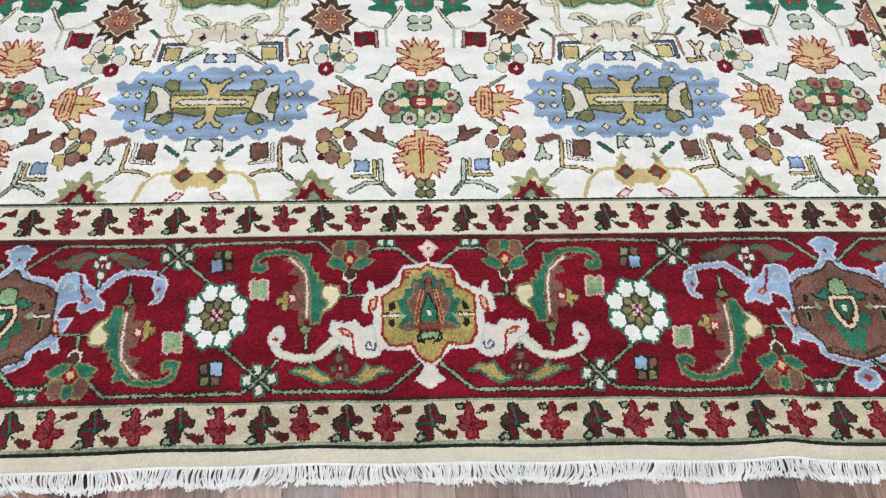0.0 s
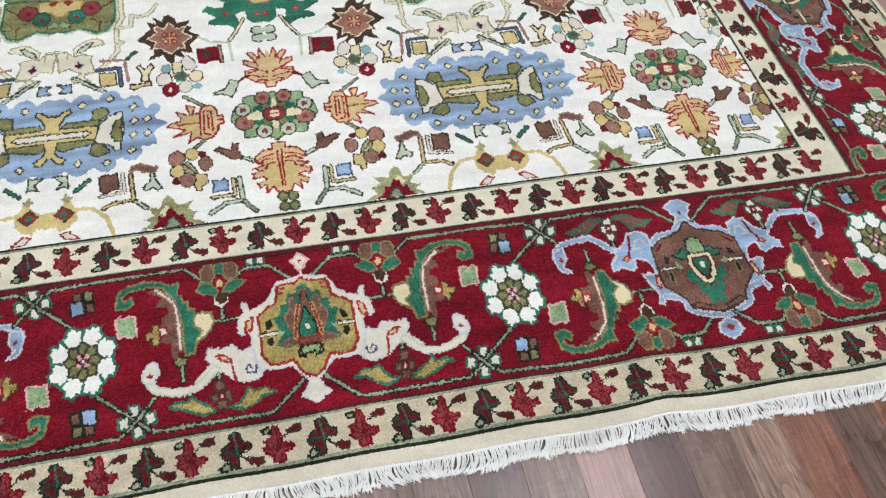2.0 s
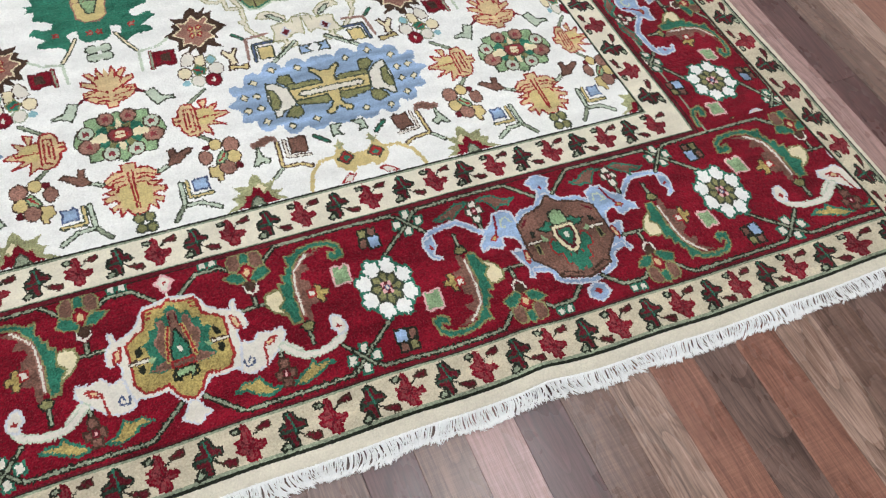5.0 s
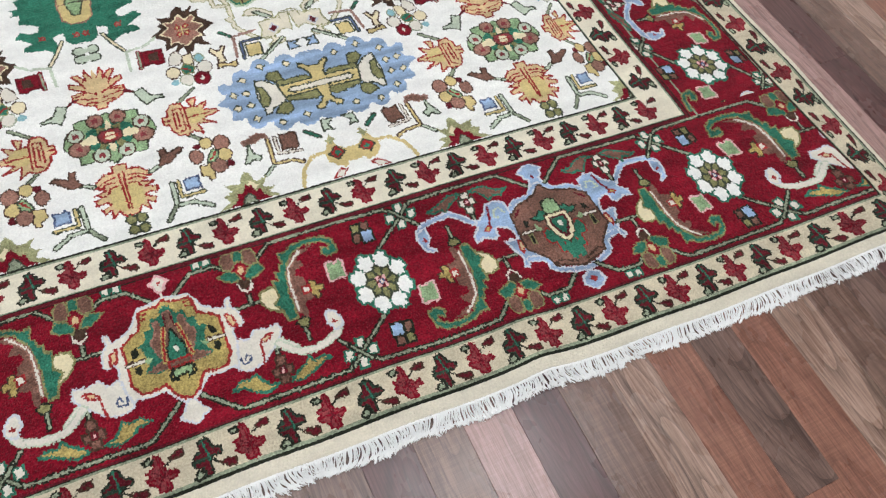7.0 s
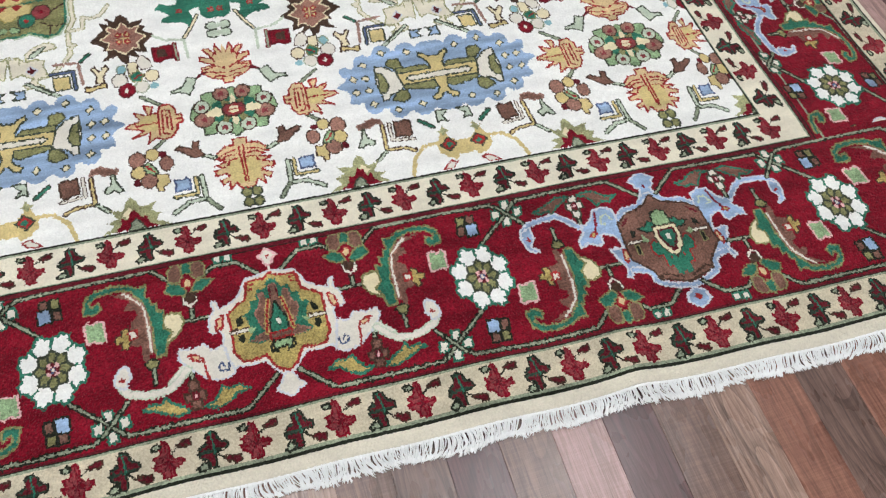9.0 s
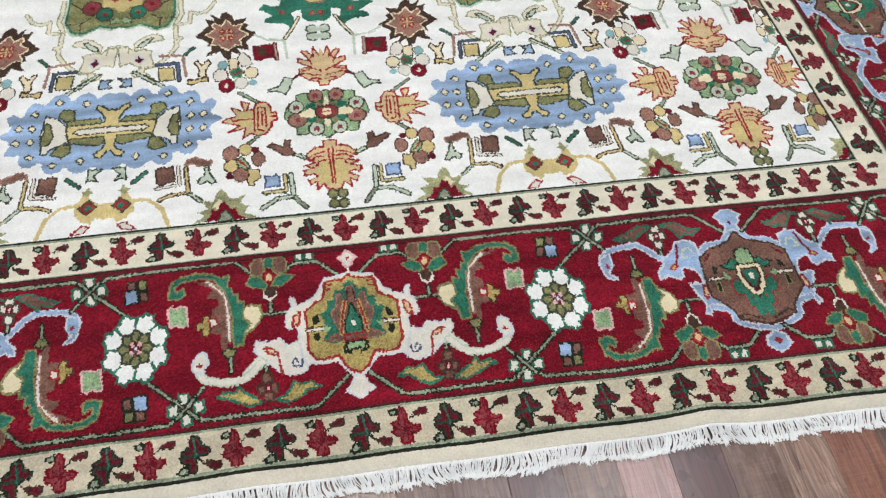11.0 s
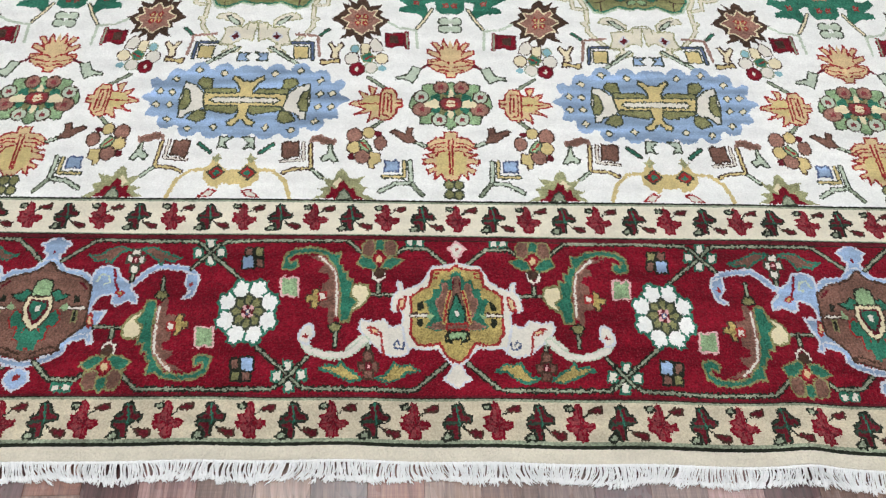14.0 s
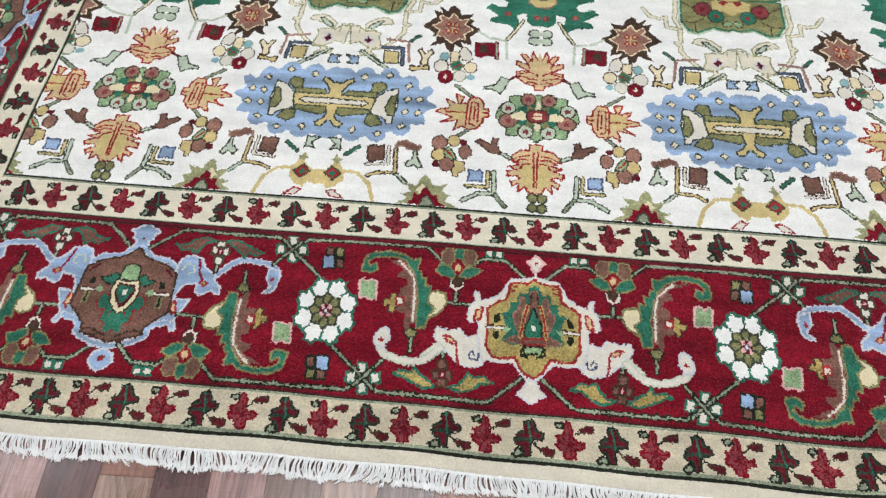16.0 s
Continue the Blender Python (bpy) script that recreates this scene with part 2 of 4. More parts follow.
def drift(x, y):
    """The weave's crookedness: how far it strays along x and y."""
    near_end = np.exp(-np.maximum(y + 0.15, 0) / 0.25)
    dy = 0.0042 * np.cos(2 * math.pi * (x + 0.1) / 1.6) + 0.0012 * np.sin(x * 23.0) + 0.003 * np.exp(-((x - 0.625) / 0.05) ** 2)
    dx = 0.0010 * np.sin(y * 17.0 + 1.0) + 0.0008 * np.sin(x * 9.0 + y * 5.0)
    dy = dy * near_end + 0.0012 * np.sin(x * 7.0 + y * 11.0)
    # the east corner is pulled out and down, both long sides lean west
    dy = dy - 0.016 * ease((x - 0.6) / 0.7) * np.exp(-np.maximum(y, 0) / 0.3)
    lean = np.clip(y - 0.35, 0, 1.0)
    dx = dx - (0.006 + 0.045 * lean) * ease((x - 1.05) / 0.11) - 0.03 * lean * ease((-x - 1.05) / 0.11)
    dx = dx + 0.031 * ease((x - 1.25) / 0.22) + 0.022 * np.exp(-((x - 1.5) / 0.07) ** 2) * np.clip((0.35 - y) / 0.35, 0, 1)
    return dx, dy


class Canvas:
    """A grid of knots; drawing sets each knot's wool and the motif that it belongs to."""

    def __init__(self, x0, x1, y0, y1, knot):
        self.x0, self.y0, self.knot = x0, y0, knot
        self.nx, self.ny = round((x1 - x0) / knot), round((y1 - y0) / knot)
        self.wool = np.zeros((self.ny, self.nx), np.uint8)
        self.owner = np.zeros((self.ny, self.nx), np.int16)
        self.names, self.steady = [], True
        rng = np.random.default_rng(5)
        self.wob = []
        for reach in (0.0005, 0.0011):
            a = rng.normal(0, 1, (self.ny, self.nx))
            soft = (a + np.roll(a, 1, 0) + np.roll(a, 1, 1) + np.roll(np.roll(a, 1, 0), 1, 1)) / 2
            self.wob.append(reach * soft + 0.0003 * rng.normal(0, 1, a.shape))
        self.at()

    def start(self, name, label=""):
        self.names.append((name, label))
        return self

    def at(self, x=0.0, y=0.0, sx=1, sy=1, turn=0):
        """Sets where the next motif is drawn: place in metres, mirrored by sx or sy, then turned by quarter turns."""
        a = turn * math.pi / 2
        c, s = math.cos(a), math.sin(a)
        self.m = np.array([[c * sx, -s * sy], [s * sx, c * sy]]) * 0.001
        self.o = np.array([x, y])
        self.clip = self.half = None
        self.inv = np.linalg.inv(self.m)
        return self

    def points(self, text):
        p = np.array([[float(v) for v in q.split(",")] for q in text.split()]) if isinstance(text, str) else np.asarray(text, float)
        return p @ self.m.T + self.o

    def patch(self, p, pad):
        lo, hi = p.min(0) - pad, p.max(0) + pad
        i0, j0 = max(0, int((lo[0] - self.x0) / self.knot)), max(0, int((lo[1] - self.y0) / self.knot))
        i1, j1 = min(self.nx, int((hi[0] - self.x0) / self.knot) + 2), min(self.ny, int((hi[1] - self.y0) / self.knot) + 2)
        if i1 <= i0 or j1 <= j0:
            return None
        gx = self.x0 + (np.arange(i0, i1) + 0.5) * self.knot
        gy = self.y0 + (np.arange(j0, j1) + 0.5) * self.knot
        X, Y = np.meshgrid(gx, gy)
        where = (slice(j0, j1), slice(i0, i1))
        return (where, X, Y) if self.steady else (where, X + self.wob[0][where], Y + self.wob[1][where])

    def put(self, where, mask, c):
        if self.clip is not None:
            X, Y = self.x0 + (np.arange(where[1].start, where[1].stop) + 0.5) * self.knot, self.y0 + (np.arange(where[0].start, where[0].stop) + 0.5) * self.knot
            a, b, e, f = self.clip
            mask = mask & ((X > a) & (X < b))[None, :] & ((Y > e) & (Y < f))[:, None]
        if self.half is not None:
            X, Y = self.x0 + (np.arange(where[1].start, where[1].stop) + 0.5) * self.knot, self.y0 + (np.arange(where[0].start, where[0].stop) + 0.5) * self.knot
            u = self.inv[0, 0] * (X[None, :] - self.o[0]) + self.inv[0, 1] * (Y[:, None] - self.o[1])
            mask = mask & (u >= self.half[0]) & (u <= self.half[1])
        self.wool[where][mask] = ord(c)
        self.owner[where][mask] = len(self.names) - 1

    def on_axis(self, a, b):
        """Whether an edge runs along the line in which the motif is mirrored."""
        if self.half is None:
            return False
        u = [(self.inv @ (np.array(q) - self.o))[0] for q in (a, b)]
        return any(max(abs(u[0] - h), abs(u[1] - h)) < 7 for h in self.half) or min(u) > self.half[1] or max(u) < self.half[0]

    def away(self, X, Y, p, closed):
        d = np.full(X.shape, 9.0)
        q = np.roll(p, -1, 0) if closed else p[1:]
        for (ax, ay), (bx, by) in zip(p, q):
            if closed and self.on_axis((ax, ay), (bx, by)):
                continue
            ux, uy = bx - ax, by - ay
            t = np.clip(((X - ax) * ux + (Y - ay) * uy) / (ux * ux + uy * uy + 1e-12), 0, 1)
            d = np.minimum(d, np.hypot(X - ax - t * ux, Y - ay - t * uy))
        return d

    def poly(self, c, text, rim="", w=3.0):
        """A filled shape, points in mm, with a rim of another wool round its edge."""
        p = self.points(text)
        got = self.patch(p, w * 0.001)
        if got is None:
            return self
        where, X, Y = got
        inside = np.zeros(X.shape, bool)
        for (ax, ay), (bx, by) in zip(p, np.roll(p, -1, 0)):
            if ay != by:
                inside ^= ((ay > Y) != (by > Y)) & (X < ax + (Y - ay) * (bx - ax) / (by - ay))
        if rim:
            self.put(where, inside | (self.away(X, Y, p, True) < w * 0.0005), rim)
            inside &= self.away(X, Y, p, True) > w * 0.0005
        if c:
            self.put(where, inside, c)
        return self

    def line(self, c, text, w=3.0, rim="", rw=3.0):
        p = self.points(text)
        got = self.patch(p, (w + 2 * rw) * 0.001)
        if got is None:
            return self
        where, X, Y = got
        d = self.away(X, Y, p, False)
        if rim:
            self.put(where, d < (w * 0.5 + rw) * 0.001, rim)
        self.put(where, d < w * 0.0005, c)
        return self

    def disc(self, c, x, y, rx, ry=0, rim="", w=3.0):
        ry = ry or rx
        a = np.linspace(0, 2 * math.pi, 14, endpoint=False)
        return self.poly(c, np.stack([x + rx * np.cos(a), y + ry * np.sin(a)], 1), rim, w)

    def rect(self, c, x0, y0, x1, y1, rim="", w=3.0):
        return self.poly(c, [(x0, y0), (x1, y0), (x1, y1), (x0, y1)], rim, w)

    def spiked(self, c, x, y, rx, ry, n, inner, rim="", w=3.0):
        a = np.arange(2 * n) * math.pi / n
        r = np.where(np.arange(2 * n) % 2, inner, 1.0)
        return self.poly(c, np.stack([x + rx * r * np.cos(a), y + ry * r * np.sin(a)], 1), rim, w)

# Motifs. Places in mm: border along and across from a gold palmette's axis, field from a rosette's column.


def vine(cv):
    return (cv.line("s", "790,243 735,291 725,295 528,293 498,268 429,208", 5, "D", 3.3)
            .line("s", "528,229 498,268 468,293 364,297 221,296 191,268", 5, "D", 3.3)
            .line("s", "117,270 108,279 60,278 23,244", 5, "D", 3.3)
            .poly("w", "103,301 88,301 88,286 103,286", "g", 3.9)
            .poly("w", "84,301 69,301 68,285 83,286", "g", 3.9))


def crossed_flower(cv):
    return (cv.poly("w", "510,299 493,299 490,276 507,276", "g", 4.4)
            .poly("w", "504,259 487,258 484,237 501,237", "g", 4.4)
            .poly("w", "532,276 515,276 511,255 528,255", "g", 4.4)
            .poly("w", "486,278 468,278 465,257 483,257", "g", 4.4)
            .line("s", "519,288 477,248", 4.6, "D", 3.3)
            .line("s", "482,285 512,248", 4.6, "D", 3.3))


def checker_motif(cv):
    return (cv.poly("n", "428,279 411,279 409,260 426,260", "D", 3.9)
            .poly("o", "408,279 391,279 389,258 406,259", "D", 3.9)
            .poly("b", "431,259 407,259 403,230 428,230", "D", 3.9)
            .poly("n", "404,255 387,254 385,233 401,234", "D", 3.9))


def leaf_square(cv):
    return (cv.poly("l", "348,207 341,212 332,207 323,212 313,209 309,168 319,167 331,171 343,168", "p", 3.9))


def hooked_leaf(cv):
    return (cv.line("s", "171,172 117,171", 4.6, "D", 3.0)
            .poly("q", "207,191 192,195 174,190 170,172 178,153 194,139 205,133 196,158 208,170", "o", 4.4)
            .poly("g", "347,244 349,231 327,226 315,236 320,251 332,243 337,253 321,265 288,268 263,261 252,247 243,236 234,212 231,190 226,172 228,141 225,112 208,113 203,139 192,156 207,167 204,206 217,204 215,223 225,223 228,239 235,240 232,267 248,264 264,275 298,280 327,276 343,264", "o", 4.0)
            .poly("n", "304,262 271,258 253,242 243,219 238,190 233,125 242,105 249,114 248,140 268,145 269,159 264,187 264,196 250,204 255,218 276,221 269,233 261,240 283,252")
            .line("w", "275,258 257,243 241,223 235,190 233,126", 4.2, "x", 2.4)
            .poly("y", "295,169 283,171 281,182 271,187 267,155 274,141 285,144 281,157 294,157", "k", 3.0)
            .poly("w", "270,175 255,176 254,160 268,159", "R", 4.2)
            .poly("o", "247,103 235,111 219,103 227,88 238,88", "D", 3.4)
            .line("s", "232,88 231,62", 4.6, "D", 3.0))


def stem_flower(cv):
    return (cv.line("s", "153,176 154,204", 4.6, "D", 3.3)
            .line("w", "166,223 164,208 154,202 145,208 142,222", 4.6, "m", 3.3)
            .poly("k", "167,232 140,231 143,214 152,207 163,215")
            .poly("g", "200,241 191,260 173,256 158,237 163,226 180,231", "o", 3.4)
            .poly("g", "107,251 128,259 143,251 151,233 133,230 120,238", "o", 3.4)
            .poly("n", "191,284 183,298 167,298 164,268 173,257 190,263", "o", 3.4)
            .poly("n", "147,297 129,299 120,286 122,263 139,259 148,270", "o", 3.4)
            .poly("g", "166,293 156,303 147,293 146,274 164,273", "o", 3.4)
            .poly("a", "163,257 155,265 146,254 150,243 161,244", "R", 3.4))


def white_scroll(cv):
    return (cv.line("w", "168,89 182,74 203,55", 10.5, "v", 2.8)
            .poly("w", "87,59 101,77 105,103 112,108 118,101 128,102 140,117 161,112 184,115 189,99 178,84 170,74 158,63 140,46 122,40 108,39 94,47", "u", 3.2)
            .line("R", "138,42 143,69 145,89 160,100 173,99", 4.6)
            .poly("a", "148,91 159,100 167,94 160,87 151,86", "R", 3.6)
            .line("z", "101,69 102,56 115,55 120,65 113,72 108,63", 4.0)
            .line("w", "293,72 282,55 257,44 232,41 209,43 194,53 174,74", 10.5, "v", 2.8)
            .poly("w", "292,104 281,109 275,100 273,82 281,76 282,64 295,67 302,76 300,91", "u", 4.2)
            .poly("R", "294,83 288,86 281,82 287,76"))


def medallion_gold(cv):
    return (cv.poly("w", "-10,239 2,245 26,239 47,237 55,223 64,203 86,188 104,182 108,198 116,202 117,191 113,181 125,166 128,139 121,133 109,139 103,124 106,108 98,73 94,53 86,58 66,55 38,56 24,40 12,26 3,19 -14,33 -20,160", "u", 3.4)
            .poly("w", "-10,294 3,296 9,287 19,280 10,273 9,264 2,258 3,240 -6,240", "p", 3.9)
            .poly("R", "-3,284 5,280 -1,273 -5,278")
            .poly("w", "-7,23 5,25 11,17 15,7 27,-6 15,-12 8,-17 2,-24 -7,-21", "u", 3.4)
            .poly("y", "-10,230 0,240 15,230 46,228 51,218 50,209 55,191 72,182 89,168 88,123 89,88 76,65 54,63 34,68 26,53 18,38 3,28 -14,38 -13,160", "R", 5.4)
            .line("R", "35,221 48,221 48,210 37,211", 3.4)
            .poly("g", "-6,226 8,225 15,205 31,205 34,186 47,184 48,165 63,159 54,139 49,119 62,100 41,94 23,93 -8,94")
            .poly("n", "-6,219 6,213 9,185 22,199 28,194 29,173 41,159 36,136 26,117 54,100 23,96 -8,101", "x", 3.0)
            .poly("g", "9,210 18,198 14,180 9,185")
            .line("R", "12,180 20,149 25,111", 4.0, "y", 2.2)
            .line("m", "6,205 8,180", 3.4)
            .poly("g", "-6,170 1,175 8,152 16,136 16,109 -8,110", "D", 3.4)
            .poly("w", "-7,136 0,139 5,133 2,123 -8,121", "D", 3.0)
            .poly("R", "-5,133 0,133 0,126 -5,126")
            .poly("n", "-8,109 20,109 20,96 -8,95", "R", 3.9)
            .poly("l", "-8,91 18,92 19,81 12,72 5,78 -9,70", "D", 4.2)
            .line("D", "21,89 22,74 7,68", 4.0)
            .poly("D", "66,161 76,150 77,136 69,136 63,146")
            .poly("D", "66,118 76,118 77,107 70,98 65,105")
            .line("w", "59,126 86,126", 5.2, "k", 2.8)
            .poly("l", "42,126 51,131 59,124 51,116")
            .poly("a", "100,168 112,160 115,137 105,139 100,153", "R", 4.2))


def base_flower(cv, petal="n", edge="k", leaf="y", vein="g"):
    return (cv.line("s", "167,39 168,67", 4.6, "D", 3.3)
            .poly(leaf, "257,14 243,22 225,17 218,30 209,17 193,8 175,-7 197,-11 221,0 240,9", vein, 4.9)
            .poly(leaf, "155,-4 136,0 124,16 118,28 106,20 89,24 70,10 93,9 109,-5 130,-12", vein, 4.9)
            .poly(petal, "176,46 167,51 159,46 158,30 175,30", edge, 3.9)
            .poly(petal, "174,12 165,8 157,12 155,-6 173,-6", edge, 3.9)
            .poly(petal, "185,26 173,28 170,12 182,8", edge, 3.9)
            .poly(petal, "147,25 160,28 161,12 149,7", edge, 3.9)
            .poly("p", "170,26 162,25 161,14 170,14", "m", 3.9))


def medallion_brown(cv):
    return (cv.poly("b", "813,255 806,266 816,276 813,288 818,295 812,307 800,296 788,289 779,283 789,276 789,265 798,259 793,243 819,240", "u", 4.4)
            .line("b", "809,241 793,236 779,219 743,216 717,195", 8, "u", 3)
            .poly("b", "721,199 717,225 698,234 677,230 665,209 650,198 638,201 631,194 641,183 623,164 623,149 640,155 663,144 672,151 672,169 685,167 699,163 706,146 708,129 688,132 678,131 684,114 692,94 697,84 688,64 697,60 706,77 727,72 732,62 753,55 714,99 716,152", "u", 4.4)
            .line("b", "637,195 614,220 595,234 563,232 535,228 519,216 513,201", 8.5, "u", 3)
            .poly("b", "533,220 514,214 509,195 516,167 529,161 538,161 524,176 536,195 535,209", "u", 4.0)
            .poly("R", "529,194 523,200 519,194 524,186")
            .line("b", "706,77 732,71 743,61 742,46 753,36 783,24 811,19 842,21", 8, "u", 3)
            .line("r", "680,224 673,196 661,172", 5)
            .line("v", "709,198 703,214 689,211 683,195 693,192", 4.2)
            .poly("y", "668,173 661,178 650,172 657,165", "R", 4)
            .poly("a", "711,121 704,126 698,104 703,94 710,105", "R", 4.2)
            .poly("b", "826,17 815,17 802,10 791,3 786,-13 799,-26 811,-32 835,0", "u", 4.4)
            .poly("R", "816,-4 811,2 802,-5 805,-13 814,-10")
            .poly("n", "841,238 808,241 792,221 775,215 743,206 718,188 715,152 712,100 735,78 749,62 750,46 796,32 808,27 844,25 853,144", "k", 4.6)
            .line("k", "824,211 826,192", 4)
            .line("m", "741,195 726,180", 5)
            .line("k", "799,40 767,54 751,50", 5)
            .poly("l", "834,185 821,186 814,205 794,196 791,177 791,164 827,161", "D", 3.6)
            .poly("g", "792,172 779,179 770,167 753,166 765,155 783,150", "D", 3)
            .poly("g", "788,121 774,134 765,126 762,110 769,95 781,97 780,70 793,67 796,91 805,68 802,51 822,50 818,101", "R", 3)
            .poly("g", "799,91 791,80 794,49 806,46 809,73")
            .poly("q", "837,153 816,161 786,163 781,138 788,111 800,95 814,85 830,88", "k", 3)
            .poly("m", "828,149 811,154 792,155 789,137 796,117 805,103 821,93")
            .poly("g", "825,147 810,149 796,151 794,137 801,122 808,109 821,100")
            .poly("w", "820,140 814,145 806,141 805,132 812,128 819,129", "k", 3)
            .poly("R", "815,138 810,140 809,134 814,134")
            .poly("D", "746,164 735,165 733,149 742,149")
            .poly("D", "741,131 733,133 731,108 740,107", "o", 3)
            .line("w", "750,137 722,137", 4.6, "k", 2.4)
            .poly("l", "768,137 756,149 751,135 760,130"))


def red_leaf_flower(cv):
    return (cv.poly("A", "-7,36 0,33 4,21 4,8 12,1 25,0 27,-8 18,-13 10,-16 11,-30 1,-32 -8,-29 -8,-21 -23,-10 -25,-4 -18,0 -24,9 -14,12 -10,17 -11,27", "r", 4.2)
            .line("r", "-4,30 5,-28", 3.2)
            .line("r", "-21,-5 24,-5", 3.2)
            .line("m", "-13,7 14,-15", 2.8)
            .line("m", "7,3 -6,-17", 2.8)
            .line("D", "6,11 18,20", 3.2)
            .poly("m", "15,23 28,30 41,32 41,20 33,18 22,19", "k", 3.6)
            .poly("s", "-27,31 -15,34 -10,27 -17,21 -25,24", "D", 4.2))


def green_cross_flower(cv):
    return (cv.poly("G", "-5,33 4,35 10,30 16,16 28,10 29,3 23,-2 12,-3 7,-7 7,-18 8,-31 -4,-33 -9,-29 -7,-18 -20,-12 -24,-2 -18,1 -22,6 -14,13 -7,15 -9,30", "D", 3.0)
            .poly("m", "1,29 6,30 12,13 24,9 25,2 8,2")
            .poly("m", "-20,4 -7,9 -7,26 -2,27 4,2 -10,1")
            .poly("m", "-19,-6 1,-4 4,-13 4,-30 -2,-30 -5,-15 -17,-11")
            .line("g", "-1,31 6,-5", 3.0)
            .line("D", "8,-6 20,-17", 3.2)
            .poly("m", "19,-17 27,-15 47,-18 48,-29 39,-31 29,-26", "k", 3.6)
            .poly("s", "-26,-29 -16,-19 -7,-22 -8,-33 -21,-34", "D", 4.2))


def field_rosette(cv):
    return (cv.poly("l", "-13,735 -2,744 11,737 21,744 38,735 55,735 68,731 67,712 86,705 95,680 96,664 82,647 70,632 69,614 54,611 37,618 15,609 4,598 -13,607", "d", 3.2)
            .poly("g", "-8,717 21,715 46,699 52,675 46,652 29,639 -7,634")
            .disc("x", 24, 725, 17.7, 19.1, "k", 3.4)
            .disc("v", 69, 695, 17.6, 18.8, "k", 3.4)
            .disc("x", 67, 657, 22.4, 20.5, "k", 3.4)
            .disc("v", 26, 627, 17.8, 19.2, "k", 3.4)
            .poly("A", "17,725 22,734 27,728 31,733 30,724 32,718 24,719 19,717")
            .poly("A", "62,695 67,703 71,698 76,703 75,693 77,687 69,689 64,687")
            .poly("A", "60,657 65,665 69,660 74,664 72,655 74,650 67,651 61,649")
            .poly("A", "19,627 24,635 28,630 33,634 32,626 34,620 26,621 21,619")
            .poly("q", "-8,720 1,720 7,704 6,689 -8,689")
            .poly("q", "-7,655 7,654 7,639 2,629 -7,629")
            .poly("q", "22,679 39,688 61,676 61,667 40,661 23,664")
            .poly("o", "7,702 26,705 24,687 12,689")
            .poly("o", "8,652 21,660 29,647 18,639")
            .poly("A", "-8,695 20,691 26,680 24,664 15,657 -7,652", "k", 3.6)
            .poly("q", "-8,685 7,687 15,674 7,663 -7,665", "R", 3)
            .line("R", "-7,675 15,675", 3))


def tulip_upright(cv):
    return (cv.poly("a", "-14,884 -4,893 3,876 6,858 16,885 21,870 19,851 35,876 47,872 37,856 29,840 55,850 57,837 41,827 27,818 55,815 56,797 34,776 13,771 10,757 -16,757", "R", 4.2)
            .line("R", "-3,867 -5,798", 4.6)
            .line("R", "5,805 22,815 49,807", 4.2)
            .line("R", "6,790 31,795 46,800", 4.2)
            .line("R", "4,776 16,782 30,781", 4.2)
            .line("R", "18,862 29,845 26,829", 3.4)
            .line("m", "52,799 73,786", 7)
            .poly("v", "71,785 92,792 103,766 129,758 131,750 113,751 91,738 81,756", "d", 3.9))


def tulip_hanging(cv):
    return (cv.poly("a", "-7,590 15,590 14,574 37,571 54,555 60,544 46,540 35,532 60,525 40,518 62,511 61,499 39,501 34,494 54,484 49,473 35,480 37,458 22,473 12,455 -10,460", "R", 4.2)
            .poly("f", "-8,536 21,536 33,521 33,494 28,478 14,469 -10,468")
            .line("R", "5,569 2,473", 4.6)
            .line("R", "14,558 33,556 51,545", 4.2)
            .line("R", "11,547 30,548 47,537", 4.2)
            .line("R", "11,537 28,533 34,520", 4.2)
            .line("v", "58,550 79,560", 6, "d", 3)
            .poly("n", "77,560 88,581 85,599 98,604 102,585 126,596 137,591 114,571 102,559", "k", 3.4))


def tulip_lying(cv):
    return (cv.line("s", "155,721 196,755", 5, "d", 3)
            .line("s", "154,625 196,582", 5, "d", 3)
            .poly("a", "114,686 125,687 127,703 138,721 159,720 164,701 181,700 174,722 194,728 189,708 185,696 215,710 209,696 199,685 229,678 234,670 208,663 196,656 221,640 199,645 182,649 190,618 171,631 157,624 140,625 126,645 125,663 113,665", "R", 4.2)
            .poly("f", "168,696 185,699 201,689 211,673 197,659 172,649 165,662")
            .line("R", "116,675 129,675", 4.2)
            .line("R", "137,647 139,703 156,706 156,640 143,635", 4.0)
            .line("R", "145,650 147,693", 4.0)
            .line("R", "164,673 213,673", 4.2)
            .line("R", "164,703 163,637", 4.2))


def posy_lower(cv):
    return (cv.disc("x", 216, 579, 17.6, 21.3, "k", 2.8)
            .disc("f", 184, 587, 13.9, 16.5, "k", 2.8)
            .disc("m", 164, 584, 8.8, 8.3)
            .disc("x", 157, 557, 15.0, 19.4, "k", 2.8)
            .disc("f", 215, 545, 16.1, 17.7, "k", 2.8)
            .disc("m", 220, 518, 8.6, 9.5)
            .poly("f", "180,532 157,529 154,504 168,497 170,485 180,488 184,512", "k", 2.8)
            .disc("x", 196, 518, 17.2, 19.0, "k", 2.8)
            .poly("l", "205,558 194,568 179,548 175,535 187,532 200,542", "d", 3.4)
            .line("R", "198,557 183,540", 4.6))


